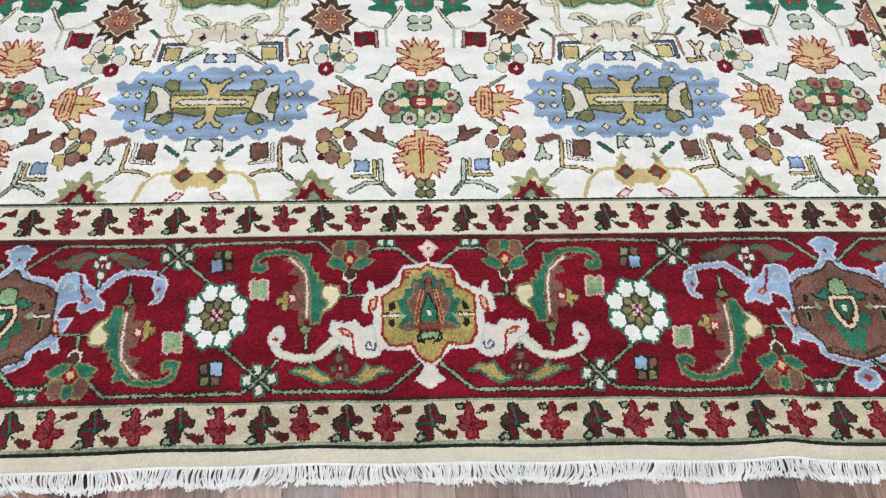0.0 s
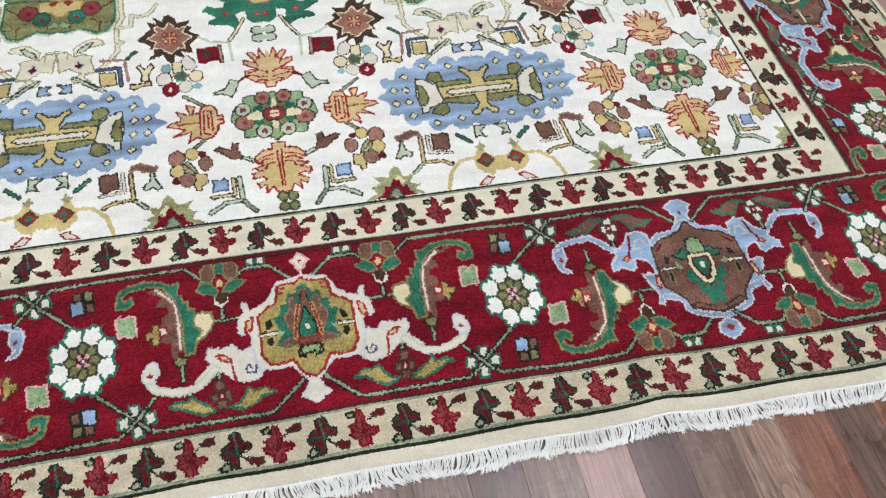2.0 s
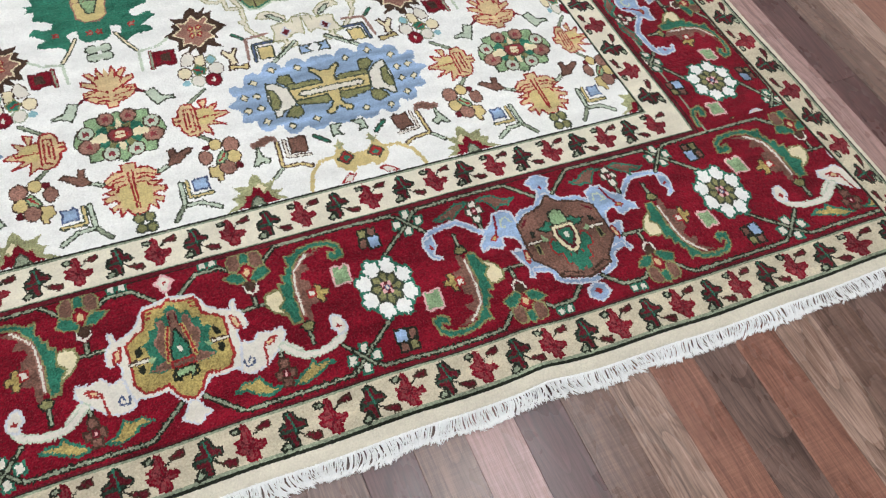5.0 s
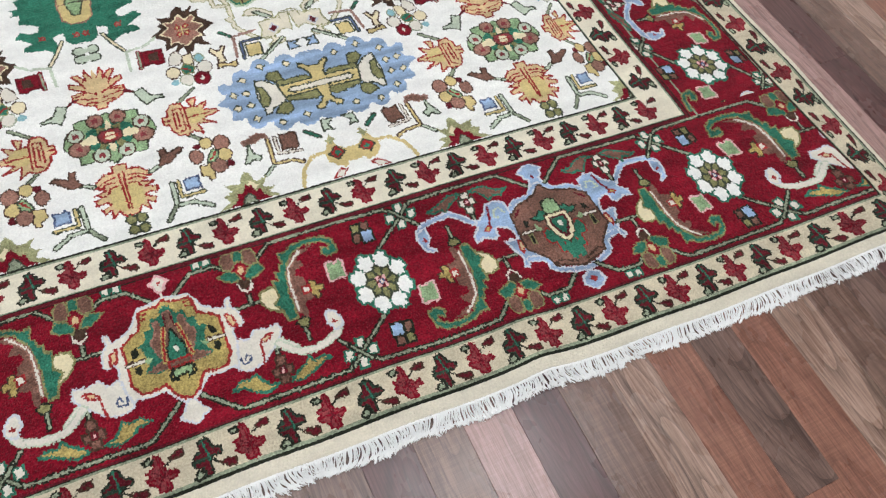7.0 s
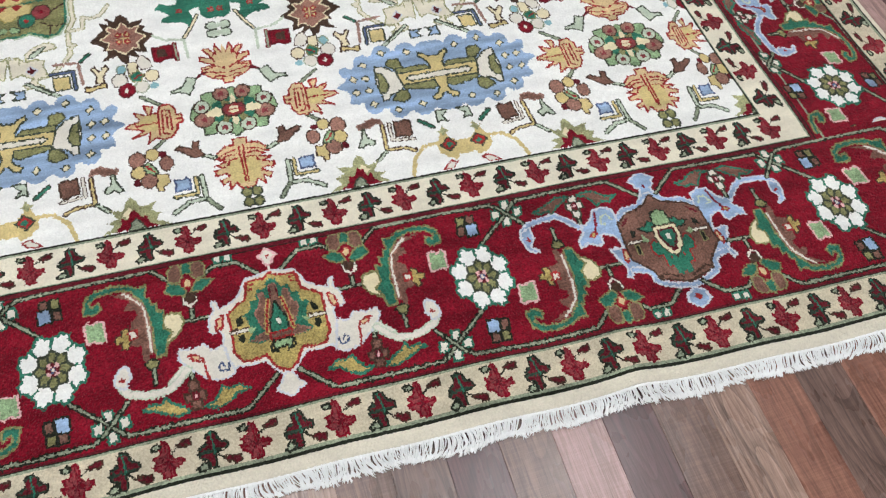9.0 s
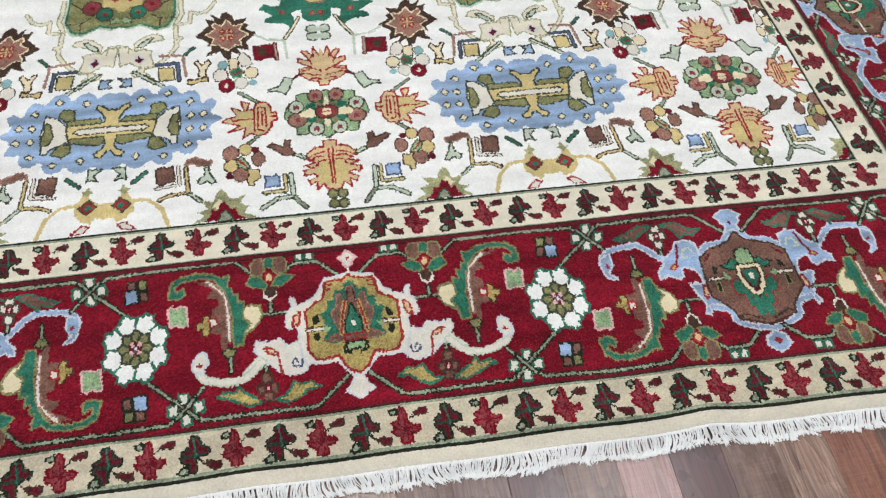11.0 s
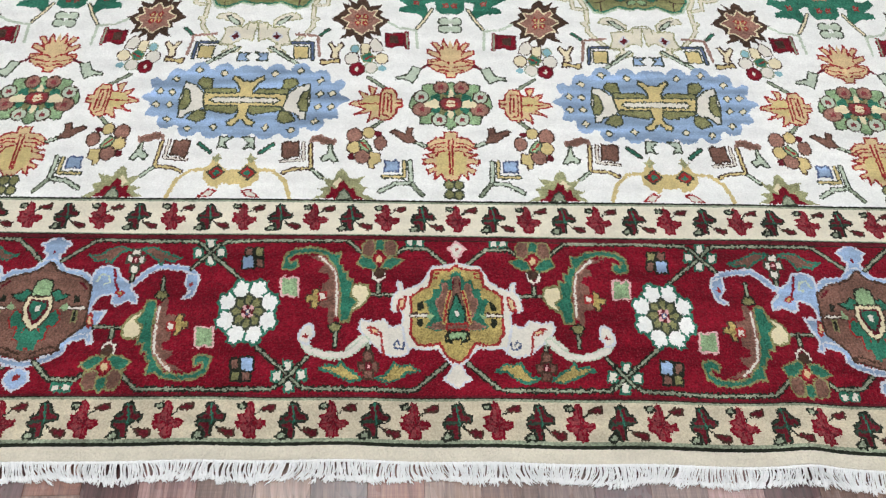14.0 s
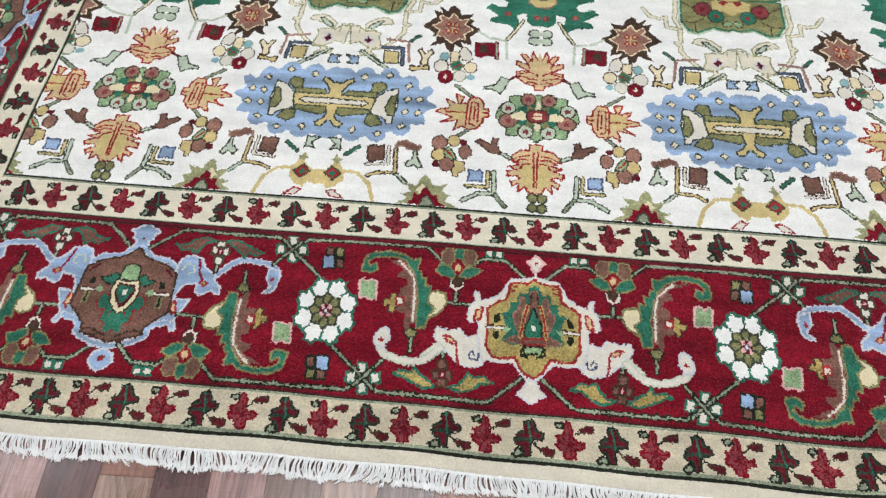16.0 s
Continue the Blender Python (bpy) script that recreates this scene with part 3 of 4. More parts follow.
def posy_upper(cv):
    return (cv.poly("w", "200,861 190,885 179,881 168,865 164,842 188,838", "k", 2.6)
            .poly("q", "220,869 198,865 195,834 218,830", "k", 2.6)
            .disc("t", 233, 847, 10.9, 13.5, "s", 3.4)
            .disc("w", 238, 815, 17.5, 20.8, "k", 2.6)
            .disc("q", 167, 816, 16.2, 18.9, "k", 2.6)
            .disc("w", 192, 786, 16.0, 18.6, "s", 3.4)
            .disc("t", 165, 784, 9.4, 9.3)
            .poly("g", "217,823 197,838 185,822 192,804 211,804", "o", 3.4)
            .disc("r", 225, 781, 17.3, 20.4, "m", 3.9)
            .poly("w", "231,781 226,789 221,781 225,774")
            .line("R", "206,815 190,823", 4.6))


def blue_square_chevron(cv):
    return (cv.poly("b", "115,502 122,509 131,506 147,508 144,494 147,477 131,479 115,477", "z", 3.9)
            .line("f", "104,506 102,464 149,464", 5, "d", 3.0)
            .line("v", "91,506 88,448 123,445 154,424", 6.5, "d", 3.2)
            .line("s", "86,446 63,415", 5.4, "d", 3.0))


def quatrefoil_low(cv):
    return (cv.disc("o", 15, 443, 10.9, 12.1, "d", 3.9)
            .disc("o", -5, 443, 10.9, 12.1, "d", 3.9)
            .disc("o", 15, 417, 10.8, 11.9, "d", 3.9)
            .disc("o", -5, 417, 10.8, 11.9, "d", 3.9))


def brown_square_chevron(cv):
    return (cv.poly("n", "374,553 364,560 350,555 338,560 333,515 348,516 362,510 370,515", "k", 3.9)
            .line("w", "327,556 323,508 371,502", 4.6, "k", 2.4)
            .line("f", "311,553 305,485 347,480 365,470", 4.6, "k", 3.3)
            .line("v", "302,480 280,458", 4.6, "d", 3.3)
            .poly("n", "313,559 309,574 292,579 271,569 256,565 258,552 282,553 298,562", "j", 3.4)
            .poly("v", "270,552 265,552 261,533 247,504 257,501 265,511 279,502 287,514 271,527", "d", 3.9))


def border_plant(cv):
    return (cv.poly("h", "294,403 272,418 287,428 264,434 280,461 253,452 247,476 238,484 228,476 220,456 189,463 200,442 180,435 191,418 162,402")
            .poly("q", "256,440 242,461 231,443 239,428")
            .poly("r", "273,403 260,416 259,434 246,428 241,446 231,452 220,430 209,433 203,414 185,402")
            .poly("s", "244,402 239,419 230,428 220,417 213,402", "d", 3.4))


def gold_scroll(cv):
    return (cv.line("f", "419,478 385,475 358,447 345,405", 9)
            .poly("f", "481,476 481,436 457,439 449,427 433,433 416,451 414,472 423,490 434,516 444,519 443,494 458,478")
            .poly("R", "443,488 421,469 439,451 460,469", "d", 3.9)
            .poly("g", "442,477 433,469 440,460 451,469")
            .poly("w", "448,421 432,424 410,404 434,405", "R", 3.9)
            .poly("h", "440,525 433,512 423,509 432,503 436,494 442,503 452,509 443,513"))


def leaf_flag(cv):
    return (cv.poly("v", "465,569 453,570 437,570 434,535 444,541 458,535 448,552", "d", 3.9)
            .line("g", "394,549 420,525", 6, "d", 3.3))


def blue_cloud_medallion(cv):
    return (cv.poly("b", "486,777 335,776 302,757 268,726 249,683 271,644 302,612 345,595 396,579 513,580")
            .disc("b", 465, 764, 27.9, 26.3)
            .disc("b", 414, 770, 24.6, 26.5)
            .disc("b", 357, 771, 24.6, 28.2)
            .disc("b", 307, 750, 22.3, 28.0)
            .disc("b", 470, 584, 25.5, 16.9)
            .disc("b", 416, 584, 24.5, 19.7)
            .disc("b", 361, 590, 22.4, 22.6)
            .disc("b", 309, 615, 22.6, 24.4)
            .poly("b", "285,711 254,714 247,737 259,747 286,734")
            .poly("b", "287,704 244,695 233,684 252,672 295,661")
            .poly("b", "301,655 261,655 255,630 275,625 308,634")
            .poly("q", "347,773 355,785 366,774 358,763", "d", 3.0)
            .poly("q", "406,764 414,775 425,764 417,753", "d", 3.0)
            .poly("q", "297,743 305,754 316,744 309,733", "d", 3.0)
            .poly("q", "267,703 275,714 286,704 279,693", "d", 3.0)
            .poly("q", "295,701 303,712 314,702 307,691", "d", 3.0)
            .poly("q", "266,662 273,673 285,663 278,652", "d", 3.0)
            .poly("q", "296,663 304,673 315,663 307,653", "d", 3.0)
            .poly("q", "299,619 306,629 318,620 310,609", "d", 3.0)
            .poly("q", "350,591 357,601 368,592 361,582", "d", 3.0)
            .poly("q", "408,598 415,608 426,598 418,588", "d", 3.0)
            .poly("o", "357,733 366,750 391,747 394,719 383,704 371,719", "d", 3.9)
            .poly("o", "353,621 359,634 373,649 391,646 394,623 378,611", "d", 3.9)
            .poly("o", "378,716 447,717 462,699 380,698", "d", 3.9)
            .poly("o", "383,662 461,663 465,647 451,637 389,649", "d", 3.9)
            .poly("w", "331,734 357,725 382,697 388,662 377,648 353,640 342,624 331,625 331,646 325,678", "d", 3.9)
            .poly("o", "330,713 344,708 353,671 344,649 328,649 329,671 332,689", "d", 3.9)
            .poly("f", "378,700 459,702 459,714 450,734 438,746 441,756 454,750 464,740 491,740 508,614 481,624 471,620 461,605 448,602 443,614 458,624 465,637 461,663 384,662", "d", 4.4)
            .poly("w", "395,680 402,688 498,690 500,673 406,672", "d", 3.9))


def blue_flag(cv):
    return (cv.poly("b", "471,833 452,830 441,835 438,805 467,807 456,820", "d", 3.9)
            .line("v", "436,851 388,810", 4.6, "d", 3.3))


def gold_square_chevron(cv):
    return (cv.poly("f", "381,854 345,854 342,814 377,814", "d", 3.9)
            .line("z", "384,866 337,866 332,812", 4.6, "d", 3.3)
            .line("j", "378,895 325,889 317,823", 8)
            .line("g", "319,893 300,913", 4.6, "d", 3.3)
            .poly("q", "299,865 291,869 281,852 266,869 260,858 273,834 272,815 290,817 287,840", "k", 3.9)
            .poly("f", "313,812 297,808 268,815 266,800 288,800 304,793 312,797", "k", 3.9))


def sunflower(cv):
    return (cv.poly("k", "222,1031 234,1027 238,1009 260,1026 250,1003 274,1010 265,985 297,950 266,929 267,913 258,916 259,898 272,882 250,888 237,895 229,871 213,869 210,891 187,877 197,900 169,891 172,910 177,921 149,948 175,967 168,980 180,988 171,1008 187,1002 203,999 208,1018")
            .poly("x", "222,1003 233,982 252,994 257,985 249,970 272,953 252,938 259,918 242,917 219,894 201,913 185,909 191,929 169,947 191,966 182,985 203,980", "q", 3.4)
            .poly("R", "221,937 230,948 239,939 230,927")
            .poly("f", "226,938 230,943 234,938 230,933")
            .poly("R", "202,935 211,947 220,937 210,926")
            .poly("f", "207,936 211,941 215,937 211,932")
            .poly("R", "202,959 212,971 221,961 211,949")
            .poly("f", "207,960 211,965 216,960 211,955")
            .poly("R", "221,961 231,972 240,962 230,951")
            .poly("f", "227,961 231,966 235,962 231,957")
            .line("f", "207,948 234,950", 3)
            .line("f", "221,965 220,932", 3))


def red_square_chevron(cv):
    return (cv.poly("r", "161,904 144,900 133,906 114,904 113,857 129,861 145,853 158,857", "m", 3.9)
            .poly("k", "150,896 128,896 127,869 149,869")
            .line("s", "108,908 105,853", 4.6, "r", 3.3)
            .line("v", "154,943 128,924 84,916 81,853", 7)
            .line("q", "81,924 62,957 45,994", 4.6, "d", 3.3))


def quatrefoil_high(cv):
    return (cv.disc("v", 15, 950, 14.1, 14.3, "d", 3.9)
            .disc("v", -10, 950, 14.1, 14.3, "d", 3.9)
            .disc("v", 15, 923, 14.0, 14.1, "d", 3.9)
            .disc("v", -9, 923, 14.0, 14.1, "d", 3.9))


def cream_cartouche(cv):
    return (cv.line("E", "335,1106 334,1063 330,1036 343,1002 342,975", 8, "h", 3)
            .line("E", "251,1070 269,1040 292,1032 309,1040 310,1002 344,995", 7, "h", 2.6)
            .line("E", "343,992 342,952 330,949 341,939 339,924 354,898 382,866 409,861", 7, "h", 3)
            .poly("E", "396,915 417,922 437,917 452,932 475,934 468,871 446,880 427,866 418,860 443,847 435,834 415,832 400,822 398,834 412,847 411,861 389,863 399,896", "h", 3.6)
            .poly("E", "369,950 377,965 396,971 420,961 439,941 435,918 420,935 398,943", "h", 3.4)
            .poly("v", "393,958 404,958 426,940 432,927 422,927 409,936", "d", 3.4)
            .line("h", "450,913 452,936 476,940", 3.4)
            .poly("u", "410,886 427,906 439,888 423,870")
            .poly("m", "414,889 422,892 426,902 430,892 436,888 429,882 423,874 420,881")
            .line("v", "413,835 368,796 358,785", 6, "d", 3.0)
            .poly("l", "345,1117 342,1029 361,989 388,982 426,1004 458,995 472,1002 500,996 513,1134", "v", 4)
            .poly("o", "349,1118 347,1032 365,997 388,991 427,1012 459,1002 482,1008 493,1132", "g", 5.5)
            .line("k", "346,1025 381,1026 382,995", 3.4)
            .line("k", "381,1027 403,1042", 3.4)
            .line("k", "352,1100 367,1088 379,1078", 3.4)
            .disc("A", 403, 1078, 22.1, 25.6, "k", 3.4)
            .poly("r", "396,1078 404,1087 411,1079 403,1070")
            .poly("f", "424,1108 444,1117 455,1128 493,1132 487,1064 468,1058 455,1075 431,1069", "y", 3.2)
            .poly("R", "446,1106 458,1118 470,1109 457,1093")
            .disc("g", 435, 1053, 20.0, 23.9, "d", 3.4)
            .poly("R", "428,1052 436,1060 443,1054 435,1045")
            .poly("l", "449,1029 465,1039 475,1031 469,1019 451,1017", "d", 3))


def green_lobed_medallion(cv):
    return (cv.poly("g", "-20,979 -6,978 23,976 36,991 38,1021 49,1020 62,1012 52,976 65,960 83,976 129,982 125,1000 105,1005 134,1028 143,1030 129,1052 109,1042 91,1042 87,1060 105,1071 132,1081 122,1108 146,1135 -28,1120")
            .poly("x", "4,1008 9,1017 13,1011 18,1016 15,1007 17,1001 11,1004 7,1000", "R", 3)
            .poly("x", "78,1016 83,1025 87,1019 92,1024 89,1015 91,1009 85,1012 81,1008", "R", 3)
            .poly("f", "-23,1030 -8,1033 0,1048 14,1045 34,1064 36,1094 40,1126 -28,1120", "x", 3.4)
            .poly("l", "-25,1067 8,1077 21,1124 -28,1120", "d", 3.4)
            .line("k", "-24,1053 -10,1051 -9,1069", 3.4))

LABELS = {
    vine: ("vine", "ruled green-grey vine line"),
    crossed_flower: ("crossed_flower", "four white petals on crossed vines"),
    checker_motif: ("checker_motif", "blue and brown squares"),
    leaf_square: ("leaf_square", "celadon square with pale rim"),
    hooked_leaf: ("hooked_leaf", "green hooked leaf with white rib"),
    stem_flower: ("stem_flower", "brown and green flower on a stem"),
    white_scroll: ("white_scroll", "white scrolling arm with curled end"),
    medallion_gold: ("medallion_gold", "gold palmette with white rim"),
    base_flower: ("base_flower", "small flower between two leaves"),
    medallion_brown: ("medallion_brown", "brown palmette with blue rim"),
    red_leaf_flower: ("red_leaf_flower", "red five-lobed flower with a stray leaf"),
    green_cross_flower: ("green_cross_flower", "green and maroon cross flower with a stray leaf"),
    field_rosette: ("field_rosette", "eight-petalled rosette in brown and green"),
    tulip_upright: ("tulip_upright", "apricot tulip outlined in red"),
    tulip_hanging: ("tulip_hanging", "gold tulip outlined in red"),
    tulip_lying: ("tulip_lying", "apricot tulip lying on its side"),
    posy_lower: ("posy_lower", "cluster of brown and gold round blossoms"),
    posy_upper: ("posy_upper", "cluster of white and gold round blossoms"),
    blue_square_chevron: ("blue_square_chevron", "blue square inside nested chevrons"),
    quatrefoil_low: ("quatrefoil_low", "olive four-petalled flower"),
    brown_square_chevron: ("brown_square_chevron", "brown square inside nested chevrons"),
    border_plant: ("border_plant", "olive leaves round a red flower"),
    gold_scroll: ("gold_scroll", "pale gold scrolls with two diamonds"),
    leaf_flag: ("leaf_flag", "small green leaf and dark dash"),
    blue_cloud_medallion: ("blue_cloud_medallion", "blue scalloped medallion with a gold cross"),
    blue_flag: ("blue_flag", "small grey-blue leaf flag"),
    gold_square_chevron: ("gold_square_chevron", "gold square inside blue and rose chevrons"),
    sunflower: ("sunflower", "dark brown and salmon spiked flower"),
    red_square_chevron: ("red_square_chevron", "dark red square with pale chevron"),
    quatrefoil_high: ("quatrefoil_high", "celadon four-petalled flower"),
    cream_cartouche: ("cream_cartouche", "cream lobed cartouche with olive panel"),
    green_lobed_medallion: ("green_lobed_medallion", "green lobed medallion"),
}


def star_rosette(cv):
    """White eight-lobed star with an olive and plum heart."""
    petal = [(20, 0), (36, -17), (51, -19), (54, -10), (62, -8), (62, 8), (54, 10), (51, 19), (36, 17)]
    spike = [(4, 0), (15, -8), (25, -9), (34, 0), (25, 9), (15, 8)]

    def swung(shape, a):
        return [(r * math.cos(a) - t * math.sin(a), 1.2 * (r * math.sin(a) + t * math.cos(a))) for r, t in shape]
    for k in range(8):
        cv.poly("i", swung(petal, (k + 0.5) * math.pi / 4), "g", 5)
    cv.disc("i", 0, 0, 38, 46)
    for k in range(4):
        a = k * math.pi / 2
        cv.line("g", [(47 * math.cos(a), 58 * math.sin(a)), (30 * math.cos(a), 36 * math.sin(a))], 3)
    for k in range(8):
        a = k * math.pi / 4
        cv.poly("o", swung(spike, a), "d", 5)
    cv.disc("m", 0, 0, 12, 15)
    for k in range(4):
        a = (k + 0.5) * math.pi / 2
        cv.disc("p", 10 * math.cos(a), 12 * math.sin(a), 4, 5)
    return cv.disc("z", 0, 0, 5, 6).disc("w", 0, 0, 2.6, 3)


LABELS[star_rosette] = ("star_rosette", "white eight-lobed star rosette")


def draw_rug(cv):
    far_side = cv.y0 > 1
    cv.steady = False
    top = SOUTH + NORTH

    def motif(fn, places, label=None, clip=None, half=None, **kw):
        """One part: the motif drawn at each of the places."""
        name, usual = LABELS[fn]
        cv.start(name, label or usual)
        for pl in places:
            cv.at(*pl)
            cv.clip, cv.half = clip, half
            fn(cv, **kw)

    # guard stripes: red flower and green cross in turn
    for n in range(-11, 12):
        x = 0.148 * n
        for fn, dx in ((red_leaf_flower, -0.075), (green_cross_flower, -0.001)):
            if abs(x + dx) < 1.56 and not far_side:
                motif(fn, [(x + dx, -0.087)])
        for fn, dx in ((red_leaf_flower, 0.002), (green_cross_flower, -0.073)):
            if abs(x + dx) < 1.235 and not far_side:
                motif(fn, [(x + dx - 0.0045 * max(0, n - 4), 0.353, 0.95, 0.95)])
    for side in (1, -1):
        for n in range(-1, 24):
            for fn, y in ((red_leaf_flower, 0.163 + 0.187 * n), (green_cross_flower, 0.256 + 0.187 * n)):
                if -0.08 < y < 4.2 and cv.y0 - 0.1 < y < cv.y0 + cv.ny * cv.knot + 0.1:
                    motif(fn, [(side * 1.5405, y, 1.18, 0.92 * side, 1)])
            for fn, y in ((red_leaf_flower, 0.353 + 0.1745 * n), (green_cross_flower, 0.435 + 0.1745 * n)):
                if 0.40 < y < 3.75 and cv.y0 - 0.1 < y < cv.y0 + cv.ny * cv.knot + 0.1:
                    motif(fn, [(side * 1.206, y, 1.08, 0.9 * side, 1)])

    # red border: near end, far end, and the two sides turned by a quarter
    runs = []
    for end in ((1, 0.0), (-1, top)):
        fy = end[0]
        clip = (-1.493, 1.493, SOUTH + 0.115, 0.3) if fy == 1 else (-1.493, 1.493, top - 0.3, top - SOUTH - 0.115)
        if (fy == 1) == far_side:
            continue
        runs.append((clip, lambda u, v, a, b, fy=fy, e=end[1]: (u, e + fy * v, a, fy * b), range(-1, 2)))
    for side in (1, -1):
        clip = (1.262, 1.493, 0.312, top - 0.312) if side == 1 else (-1.493, -1.262, 0.312, top - 0.312)
        runs.append((clip, lambda u, v, a, b, s=side: (s * (1.375 + (0.134 - v) * 0.74), 0.437 + (u - 0.405) * 1.1, a * 1.1, b * 0.74 * s, 1), range(0, 3)))
    for clip, to, reps in runs:
        for n in reps:
            a0 = 1.62 * n
            for s in (1, -1):
                sides = [to(a0, 0, s, 1), to(a0 + s * 0.81, 0.268, -s, -1)]
                for pl in sides:
                    for fn in (vine, hooked_leaf, stem_flower, crossed_flower, checker_motif, leaf_square):
                        motif(fn, [pl], clip=clip)
                motif(star_rosette, [to(a0 + s * 0.405, 0.134, s, 1)], "white eight-lobed star rosette", clip)
                motif(base_flower, [sides[0]], clip=clip)
                motif(base_flower, [sides[1]], "white flower between two brown leaves", clip, petal="w", edge="d", leaf="n", vein="g")
                motif(white_scroll, [sides[0]], clip=clip)
            motif(medallion_gold, [to(a0, 0, 1, 1), to(a0, 0, -1, 1)], clip=clip, half=(0, 999))
            b0 = a0 + 0.81
            motif(medallion_brown, [to(b0 - 0.81, 0, 1, 1), to(b0 + 0.81, 0, -1, 1)], clip=clip, half=(-9, 810))

    # ivory field: columns of rosettes and blue medallions
    inside = (-FX + 0.002, FX - 0.002, FY + 0.002, top - FY - 0.002)
    low = []
    for n in range(-1, 3):
        x = -0.010 + 0.950 * n
        for s in (1, -1):
            low.append((x, s))
    axis = 1.122
    flips = [(0.0, 1), (2 * axis, -1)]
    if far_side:
        step = top / 2 - axis
        flips = [(2 * axis, -1), (step, 1), (top - step, -1), (top - 2 * axis, 1), (top, -1)]
    for oy, sy in flips:
        up = [(x, oy, s, sy) for x, s in low]
        for fn in (cream_cartouche, green_lobed_medallion, quatrefoil_high, tulip_upright):
            for x in sorted({p[0] for p in low}):
                if fn is cream_cartouche:
                    pair = [(x, oy, 1, sy), (x + 0.950, oy, -1, sy)]
                else:
                    pair = [(x, oy, 1, sy), (x, oy, -1, sy)]
                motif(fn, pair, clip=inside, half=(-999, 475) if fn is cream_cartouche else (0, 999))
        for pl in up:
            for fn in (blue_flag, gold_square_chevron, sunflower, red_square_chevron, posy_upper):
                motif(fn, [pl], clip=inside)
    rows = [(0.0, 1)] if not far_side else [(2 * axis, -1), (top - 2 * axis, 1), (top, -1)]
    if not far_side:
        rows.append((2 * axis, -1))
    for oy, sy in rows:
        edge_row = oy in (0.0, top)
        for x in sorted({p[0] for p in low}):
            pair = [(x, oy, 1, sy), (x, oy, -1, sy)]
            halves = [(x, oy, 1, sy), (x + 0.950, oy, -1, sy)]
            motif(field_rosette, pair, clip=inside, half=(0, 999))
            motif(tulip_hanging, pair, clip=inside, half=(0, 999))
            motif(blue_cloud_medallion, halves, clip=inside, half=(-999, 475))
            motif(quatrefoil_low, pair[:1], clip=inside)
            if edge_row:
                motif(gold_scroll, halves, clip=inside, half=(-999, 475))
            for pl in pair:
                for fn in (tulip_lying, posy_lower, blue_square_chevron, brown_square_chevron, leaf_flag):
                    motif(fn, [pl], clip=inside)
                if edge_row:
                    motif(border_plant, [pl], clip=inside)


def bands(cv):
    """Grounds of the rug: end bands, guard stripes, red border, ivory field, each with its ruled lines."""
    cv.at()
    H, S, N = HALF * 1000, SOUTH * 1000, NORTH * 1000
    mid = (S + N) / 2

    def ring(c, name, dx, ds, label=""):
        cv.start(name, label)
        cv.rect(c, -dx, ds, dx, 2 * mid - ds)
    ring("e", "end_band", H + 5, S - 5, "plain cream woven edge band")
    ring("D", "edge_line", 1584, -133, "thin dark green line")
    ring("s", "edge_line", 1580, -128, "thin grey-green line")
    ring("c", "outer_guard_stripe", 1573, -120, "cream guard stripe with small leaves")
    ring("s", "guard_line", 1503, -48, "thin grey-green line")
    ring("D", "guard_line", 1500, -44)
    ring("m", "inner_line", 1497, -41)
    ring("r", "border", 1493, -37, "deep red main border")
    ring("s", "guard_line", 1280, 292)
    ring("r", "border_line", 1276, 292)
    ring("D", "guard_line", 1261, 297)
    ring("m", "inner_line", 1258, 300)
    ring("D", "guard_line", 1252, 308)
    ring("s", "guard_line", 1250, 310)
    ring("E", "inner_guard_stripe", 1246, 313, "cream guard stripe with small leaves")
    ring("s", "field_line", FX * 1000 + 6, FY * 1000 - 6)
    ring("D", "field_line", FX * 1000 + 2, FY * 1000 - 2)
    ring("i", "field", FX * 1000 - 2, FY * 1000 + 2, "ivory wool field")


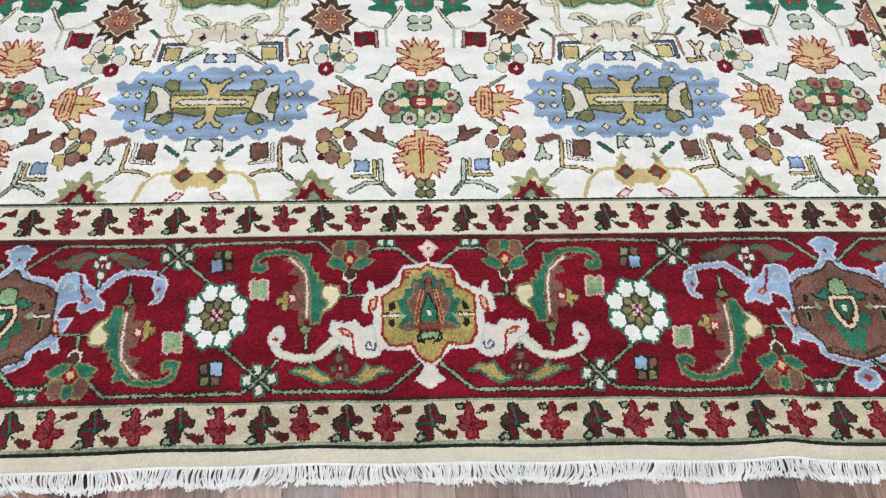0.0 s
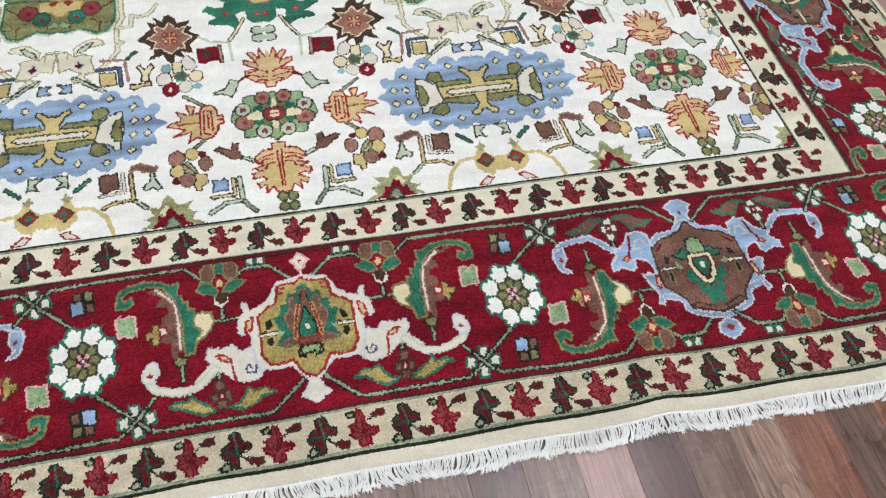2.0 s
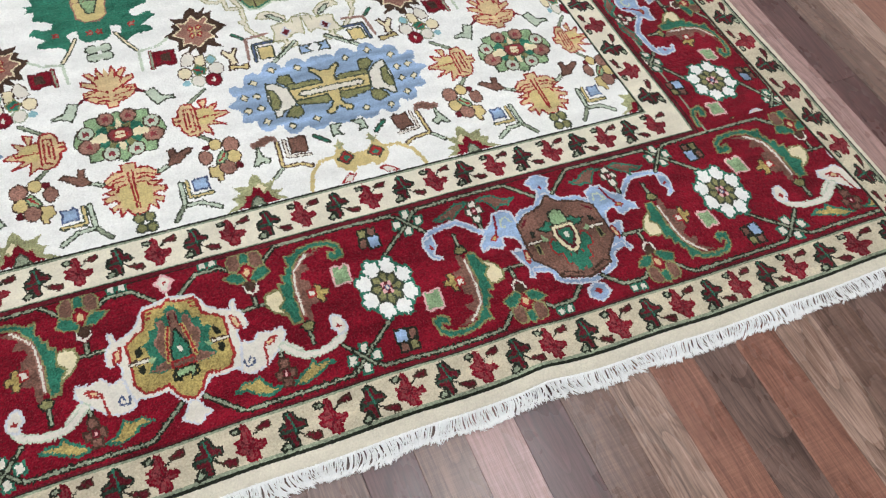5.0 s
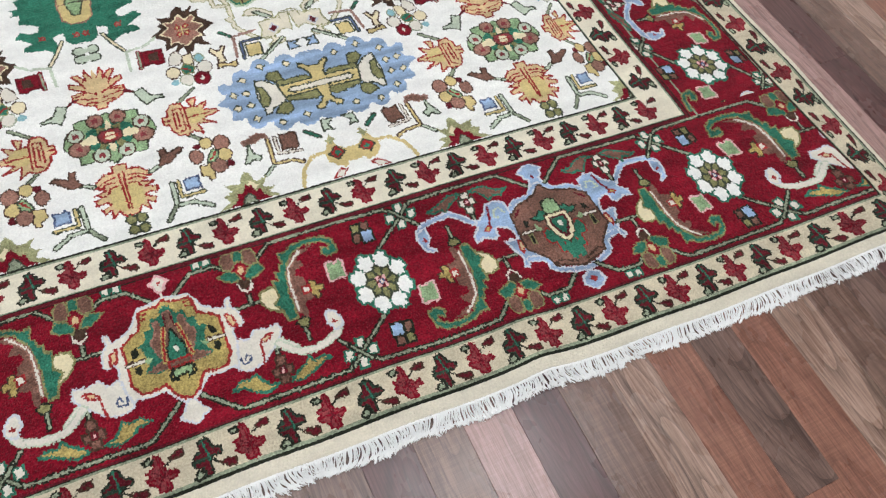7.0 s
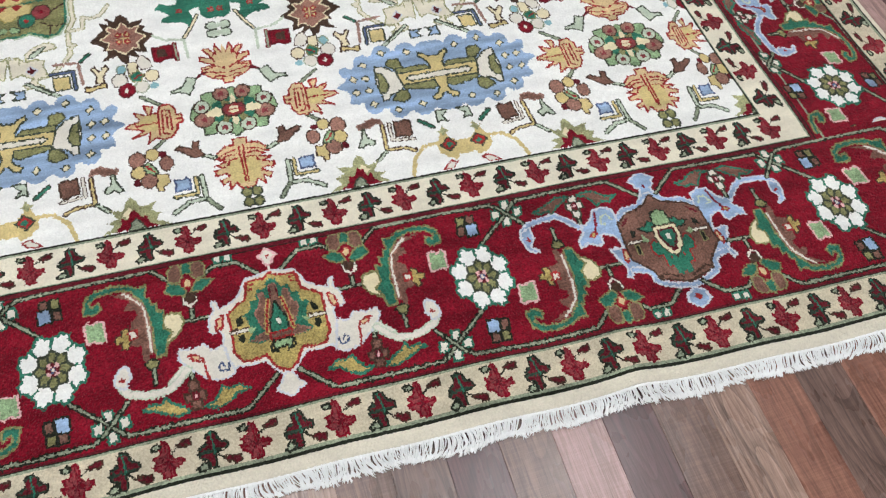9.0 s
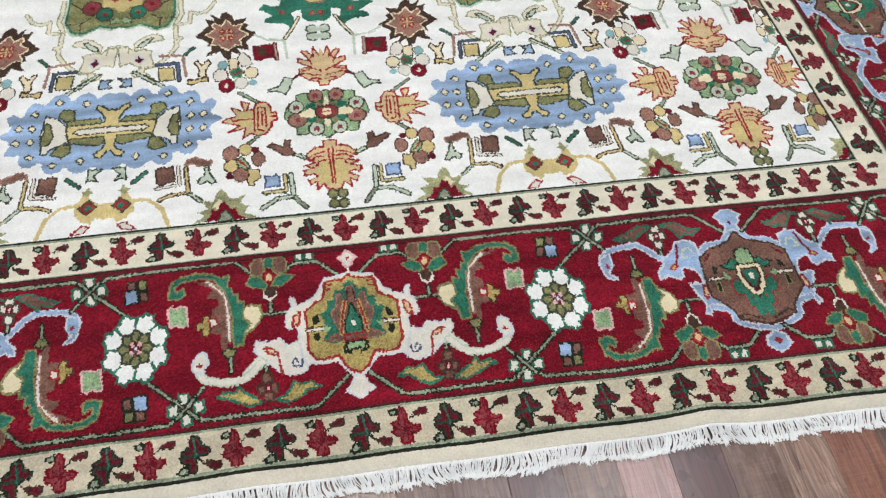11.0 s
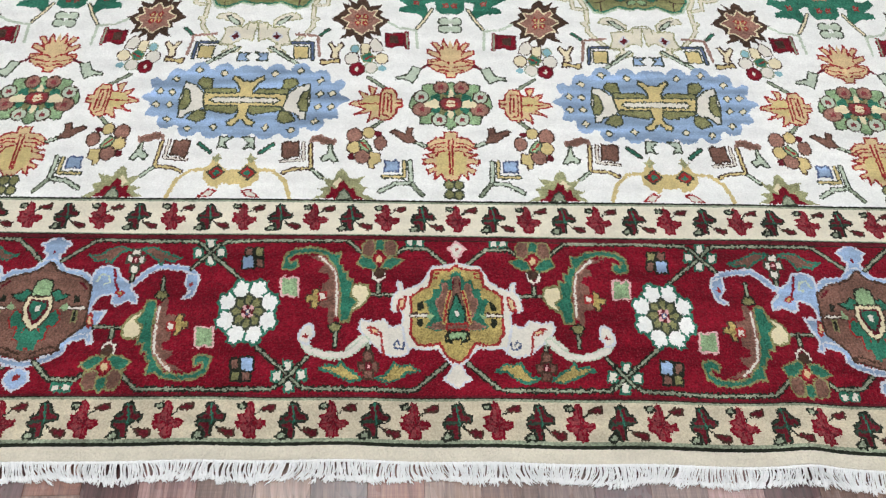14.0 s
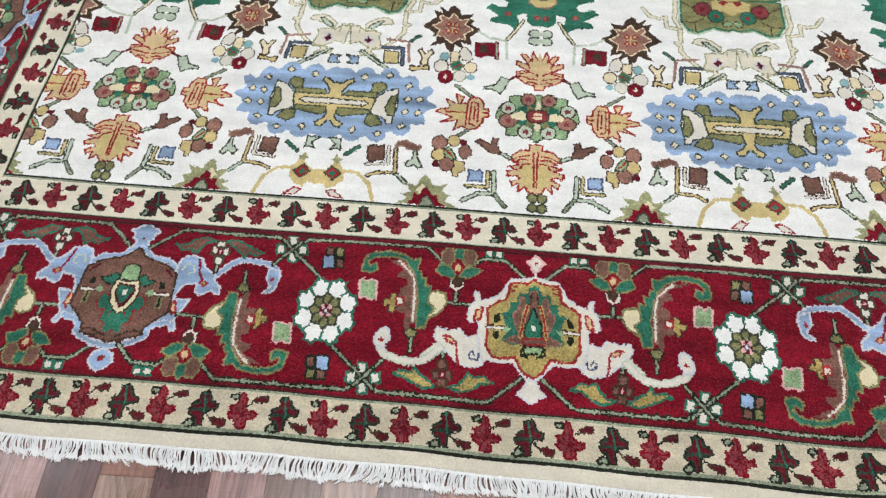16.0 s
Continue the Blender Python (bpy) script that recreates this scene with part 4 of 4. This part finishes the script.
def weave(cv, rug, joined=False):
    """Meshes from the knots: one part for each motif, or all joined."""
    nx, ny, k = cv.nx, cv.ny, cv.knot
    rng = np.random.default_rng(7)
    I, J = np.meshgrid(np.arange(nx + 1), np.arange(ny + 1))
    jit = rng.normal(0, 0.2, (2, ny + 1, nx + 1)).clip(-0.32, 0.32) * k
    jit[:, [0, -1], :] = 0
    jit[:, :, [0, -1]] = 0
    gx, gy = cv.x0 + I * k, cv.y0 + J * k
    dx, dy = drift(gx, gy)
    z = swell(gx, gy) + rng.normal(0, 0.0005, gx.shape)
    co = np.stack([gx + jit[0] + dx, gy + jit[1] + dy, z], -1).reshape(-1, 3)
    quad = (np.arange(ny)[:, None] * (nx + 1) + np.arange(nx)[None, :]).ravel()
    owner, wools = cv.owner.ravel(), cv.wool.ravel()
    keys = list(WOOLS)
    lut = np.zeros(256, int)
    for n, key in enumerate(keys):
        lut[ord(key)] = n
    tint = lut[wools]
    order = np.argsort(owner, kind="stable")
    cuts = np.searchsorted(owner[order], np.arange(len(cv.names) + 1))
    spans = [(0, len(order), ("far_pile", "far half of the patterned rug"))] if joined else [(a, b, n) for a, b, n in zip(cuts[:-1], cuts[1:], cv.names) if b > a]
    for a, b, (name, label) in spans:
        sel = order[a:b]
        q = quad[sel]
        faces = np.stack([q, q + 1, q + nx + 2, q + nx + 1], 1)
        used, inv = np.unique(faces, return_inverse=True)
        mats, idx = np.unique(tint[sel], return_inverse=True)
        me = mesh_from(name, co[used], inv.reshape(-1, 4), [WOOLS[keys[n]] for n in mats], idx)
        ob = new(name, me)
        ob.parent = rug
        tagged(ob, label, kind="stuff" if joined or name.endswith("_line") else "")


rug = tagged(new("rug"), "hand-knotted wool rug with ivory field and red border on the floor", "rug")
CUT = 1.36
near = Canvas(-HALF, HALF, SOUTH, CUT, 0.0022)
far = Canvas(-HALF, HALF, CUT, NORTH, 0.0075)
for cv in (near, far):
    bands(cv)
    draw_rug(cv)
weave(near, rug)
weave(far, rug, joined=True)

# the rug's body under the pile: edges down to the floor
edge = bmesh.new()
n = 400
loop = [(-HALF + 2 * HALF * k / n, SOUTH) for k in range(n)] + [(HALF, SOUTH + (NORTH - SOUTH) * k / n) for k in range(n)]
loop += [(HALF - 2 * HALF * k / n, NORTH) for k in range(n)] + [(-HALF, NORTH - (NORTH - SOUTH) * k / n) for k in range(n)]
top, low = [], []
for x, y in loop:
    z = float(swell(np.float64(x), np.float64(y)))
    ddx, ddy = drift(np.float64(x), np.float64(y))
    top.append(edge.verts.new((x + ddx, y + ddy, z - 0.0003)))
    ox = math.copysign(0.004, x) if abs(abs(x) - HALF) < 1e-6 else 0
    oy = (-0.004 if y < 0 else 0.004) if abs(y - SOUTH) < 1e-6 or abs(y - NORTH) < 1e-6 else 0
    low.append((edge.verts.new((x + ddx + ox, y + ddy + oy, z * 0.5)), edge.verts.new((x + ddx + ox * 0.6, y + ddy + oy * 0.6, max(0.0005, z - PILE + 0.0005)))))
for k in range(len(loop)):
    j = (k + 1) % len(loop)
    edge.faces.new((top[k], low[k][0], low[j][0], top[j])).smooth = True
    edge.faces.new((low[k][0], low[k][1], low[j][1], low[j][0])).smooth = True
edge.faces.new([p[1] for p in low][::-1])
part("bound_edge", edge, WOOLS["e"], rug, "cream wool bound edge and backing")


# ---- fringe: twisted white cotton ends in leaning tufts ----
def fringe(seed, x0, x1, name):
    rng = random.Random(seed)
    vs, fs = [], []

    def tube(path, radii):
        base = len(vs)
        for (px, py, pz), r in zip(path, radii):
            for a in range(4):
                vs.append((px + r * math.cos(a * math.pi / 2), py, max(0.0004, pz + r * math.sin(a * math.pi / 2))))
        for s in range(len(path) - 1):
            for a in range(4):
                p, q = base + s * 4 + a, base + s * 4 + (a + 1) % 4
                fs.append((p, q, q + 4, p + 4))

    x = x0
    phase = rng.uniform(0, 6)
    while x < x1:
        ddx, ddy = (float(v) for v in drift(np.float64(x), np.float64(SOUTH)))
        top = float(swell(np.float64(x), np.float64(SOUTH))) - 0.004
        sway = 0.009 * math.sin(x * 9 + phase) + 0.008 * math.sin(x * 37 + 2 * phase) + rng.gauss(0, 0.0048)
        curl = 0.005 * math.sin(x * 23 + 1.3) + rng.gauss(0, 0.003)
        length = 0.0335 + 0.003 * math.sin(x * 29) + rng.gauss(0, 0.003)
        if rng.random() < 0.03:
            sway, length = sway + rng.gauss(0, 0.016), length + 0.004
        hump = rng.uniform(0.001, 0.006)
        thick = rng.uniform(0.0011, 0.0015)
        lx, ly = x + ddx, SOUTH + ddy + 0.001

        def spot(u, off=0.0):
            return (lx + sway * u * u + curl * math.sin(math.pi * u) + off, ly - length * u, 0.0016 + max(0.0, top) * max(0.0, 1 - u) ** 1.6 + hump * max(0.0, math.sin(math.pi * u)))
        stops = [0.09 * k for k in range(10)]
        tube([spot(u) for u in stops], [thick * (1.3 if k == 0 else 0.88 + 0.24 * (k % 2)) for k in range(10)])
        for _ in range(5):
            off = rng.gauss(0, 0.0026)
            fine = rng.uniform(0.0007, 0.0011)
            path = []
            for u, k in ((0.76, 0.0), (0.88, 0.7), (rng.uniform(0.95, 1.06), 1.4)):
                px, py, pz = spot(u, off * k)
                path.append((px, py, pz + 0.0008 * k))
            tube(path, [fine * 1.2, fine * 1.3, fine * 0.7])
        x += rng.uniform(0.0013, 0.0023)
    # twined cord that holds the strands
    steps = 700
    cord = []
    for k in range(steps + 1):
        cx = x0 + (x1 - x0) * k / steps
        ddx, ddy = (float(v) for v in drift(np.float64(cx), np.float64(SOUTH)))
        cord.append((cx + ddx, SOUTH + ddy - 0.0025, float(swell(np.float64(cx), np.float64(SOUTH))) - 0.0045, 0.0026 + 0.0006 * (k % 2)))
    base = len(vs)
    for cx, cy, cz, r in cord:
        for a in range(6):
            vs.append((cx, cy + r * math.cos(a * math.pi / 3), cz + r * math.sin(a * math.pi / 3)))
    for s in range(steps):
        for a in range(6):
            p, q = base + s * 6 + a, base + s * 6 + (a + 1) % 6
            fs.append((p, q, q + 6, p + 6))
    ob = new(name, mesh_from(name, vs, fs, [COTTON], smooth=True))
    ob.parent = rug
    tagged(ob, "short white knotted cotton fringe", kind="stuff")


fringe(3, -HALF + 0.004, HALF - 0.004, "fringe")

# ---- floor strips, each its own board ----
TURN = radians(1.8)
STRIP, LONG = 0.0983, 1.21
TONES = [2, 0, 1, 2, 3, 4, 5, 4, 3, 2, 5, 1]
WEST = {-16: 2, -15: 0, -14: 1, -13: 4, -12: 1, -11: 0, -10: 2, -9: 3}   # tones of the strips at the rug's west end
ENDS = {4: 0.03, -13: 0.41, -14: 0.1, -12: -0.1, -11: 0.2, -15: -0.2}     # where a board's middle lies along its strip


def board_mesh(length):
    bm = bmesh.new()
    w, h = STRIP / 2 - 0.00015, length / 2 - 0.00015
    b = 0.0005
    rings = [[(-w, -h, -0.008), (w, -h, -0.008), (w, h, -0.008), (-w, h, -0.008)], [(-w, -h, -b), (w, -h, -b), (w, h, -b), (-w, h, -b)],
             [(-w + b, -h + b, 0), (w - b, -h + b, 0), (w - b, h - b, 0), (-w + b, h - b, 0)]]
    v = [[bm.verts.new(p) for p in r] for r in rings]
    for lo, hi in zip(v, v[1:]):
        for k in range(4):
            bm.faces.new((lo[k], lo[(k + 1) % 4], hi[(k + 1) % 4], hi[k]))
    bm.faces.new(v[2])
    return bm


plank_meshes = []
for m in WOODS:
    bm = board_mesh(LONG)
    me = bpy.data.meshes.new("plank")
    bm.to_mesh(me)
    bm.free()
    me.materials.append(m)
    plank_meshes.append(me)
spin = Matrix.Rotation(TURN, 4, "Z")
rest_v, rest_f, rest_m = [], [], []
for k in range(-50, 50):
    u = 0.526 + STRIP * (k + 0.5)
    start = ENDS.get(k, (k * 0.377 + 0.5 * (k % 3)) % LONG)
    for r in range(-5, 8):
        c = spin @ Vector((u, start + r * LONG, 0))
        if not (X0 - 0.04 < c.x < X1 + 0.04 and Y0 - 0.58 < c.y < Y1 + 0.58):
            continue
        tone = TONES[(k + 2) % 12] if r % 2 == 0 else TONES[(k * 5 + r) % 12]
        if abs(start + r * LONG + 0.25) < LONG / 2 + 0.3:
            tone = WEST.get(k, TONES[(k + 2) % 12])
        if k == -13 and r < 0:
            tone = 3
        near_by = -1.9 < c.x < 2.9 and -1.5 < c.y < 2.4 and not (abs(c.x) < 1.45 and c.y - 0.62 > SOUTH)
        if near_by:
            ob = new("plank", plank_meshes[tone])
            ob.matrix_world = Matrix.Translation(c) @ spin
            ob.parent = floor
        else:
            w, h = STRIP / 2 - 0.0006, LONG / 2 - 0.0006
            base = len(rest_v)
            corners = [c + spin @ Vector(p) for p in ((-w, -h, 0), (w, -h, 0), (w, h, 0), (-w, h, 0))]
            rest_v += [(min(max(p.x, X0), X1), min(max(p.y, Y0), Y1), 0) for p in corners]
            rest_f.append((base, base + 1, base + 2, base + 3))
            rest_m.append(tone)
me = mesh_from("far_planks", rest_v, rest_f, WOODS, rest_m)
ob = new("far_planks", me)
ob.parent = floor
tagged(ob, kind="stuff")
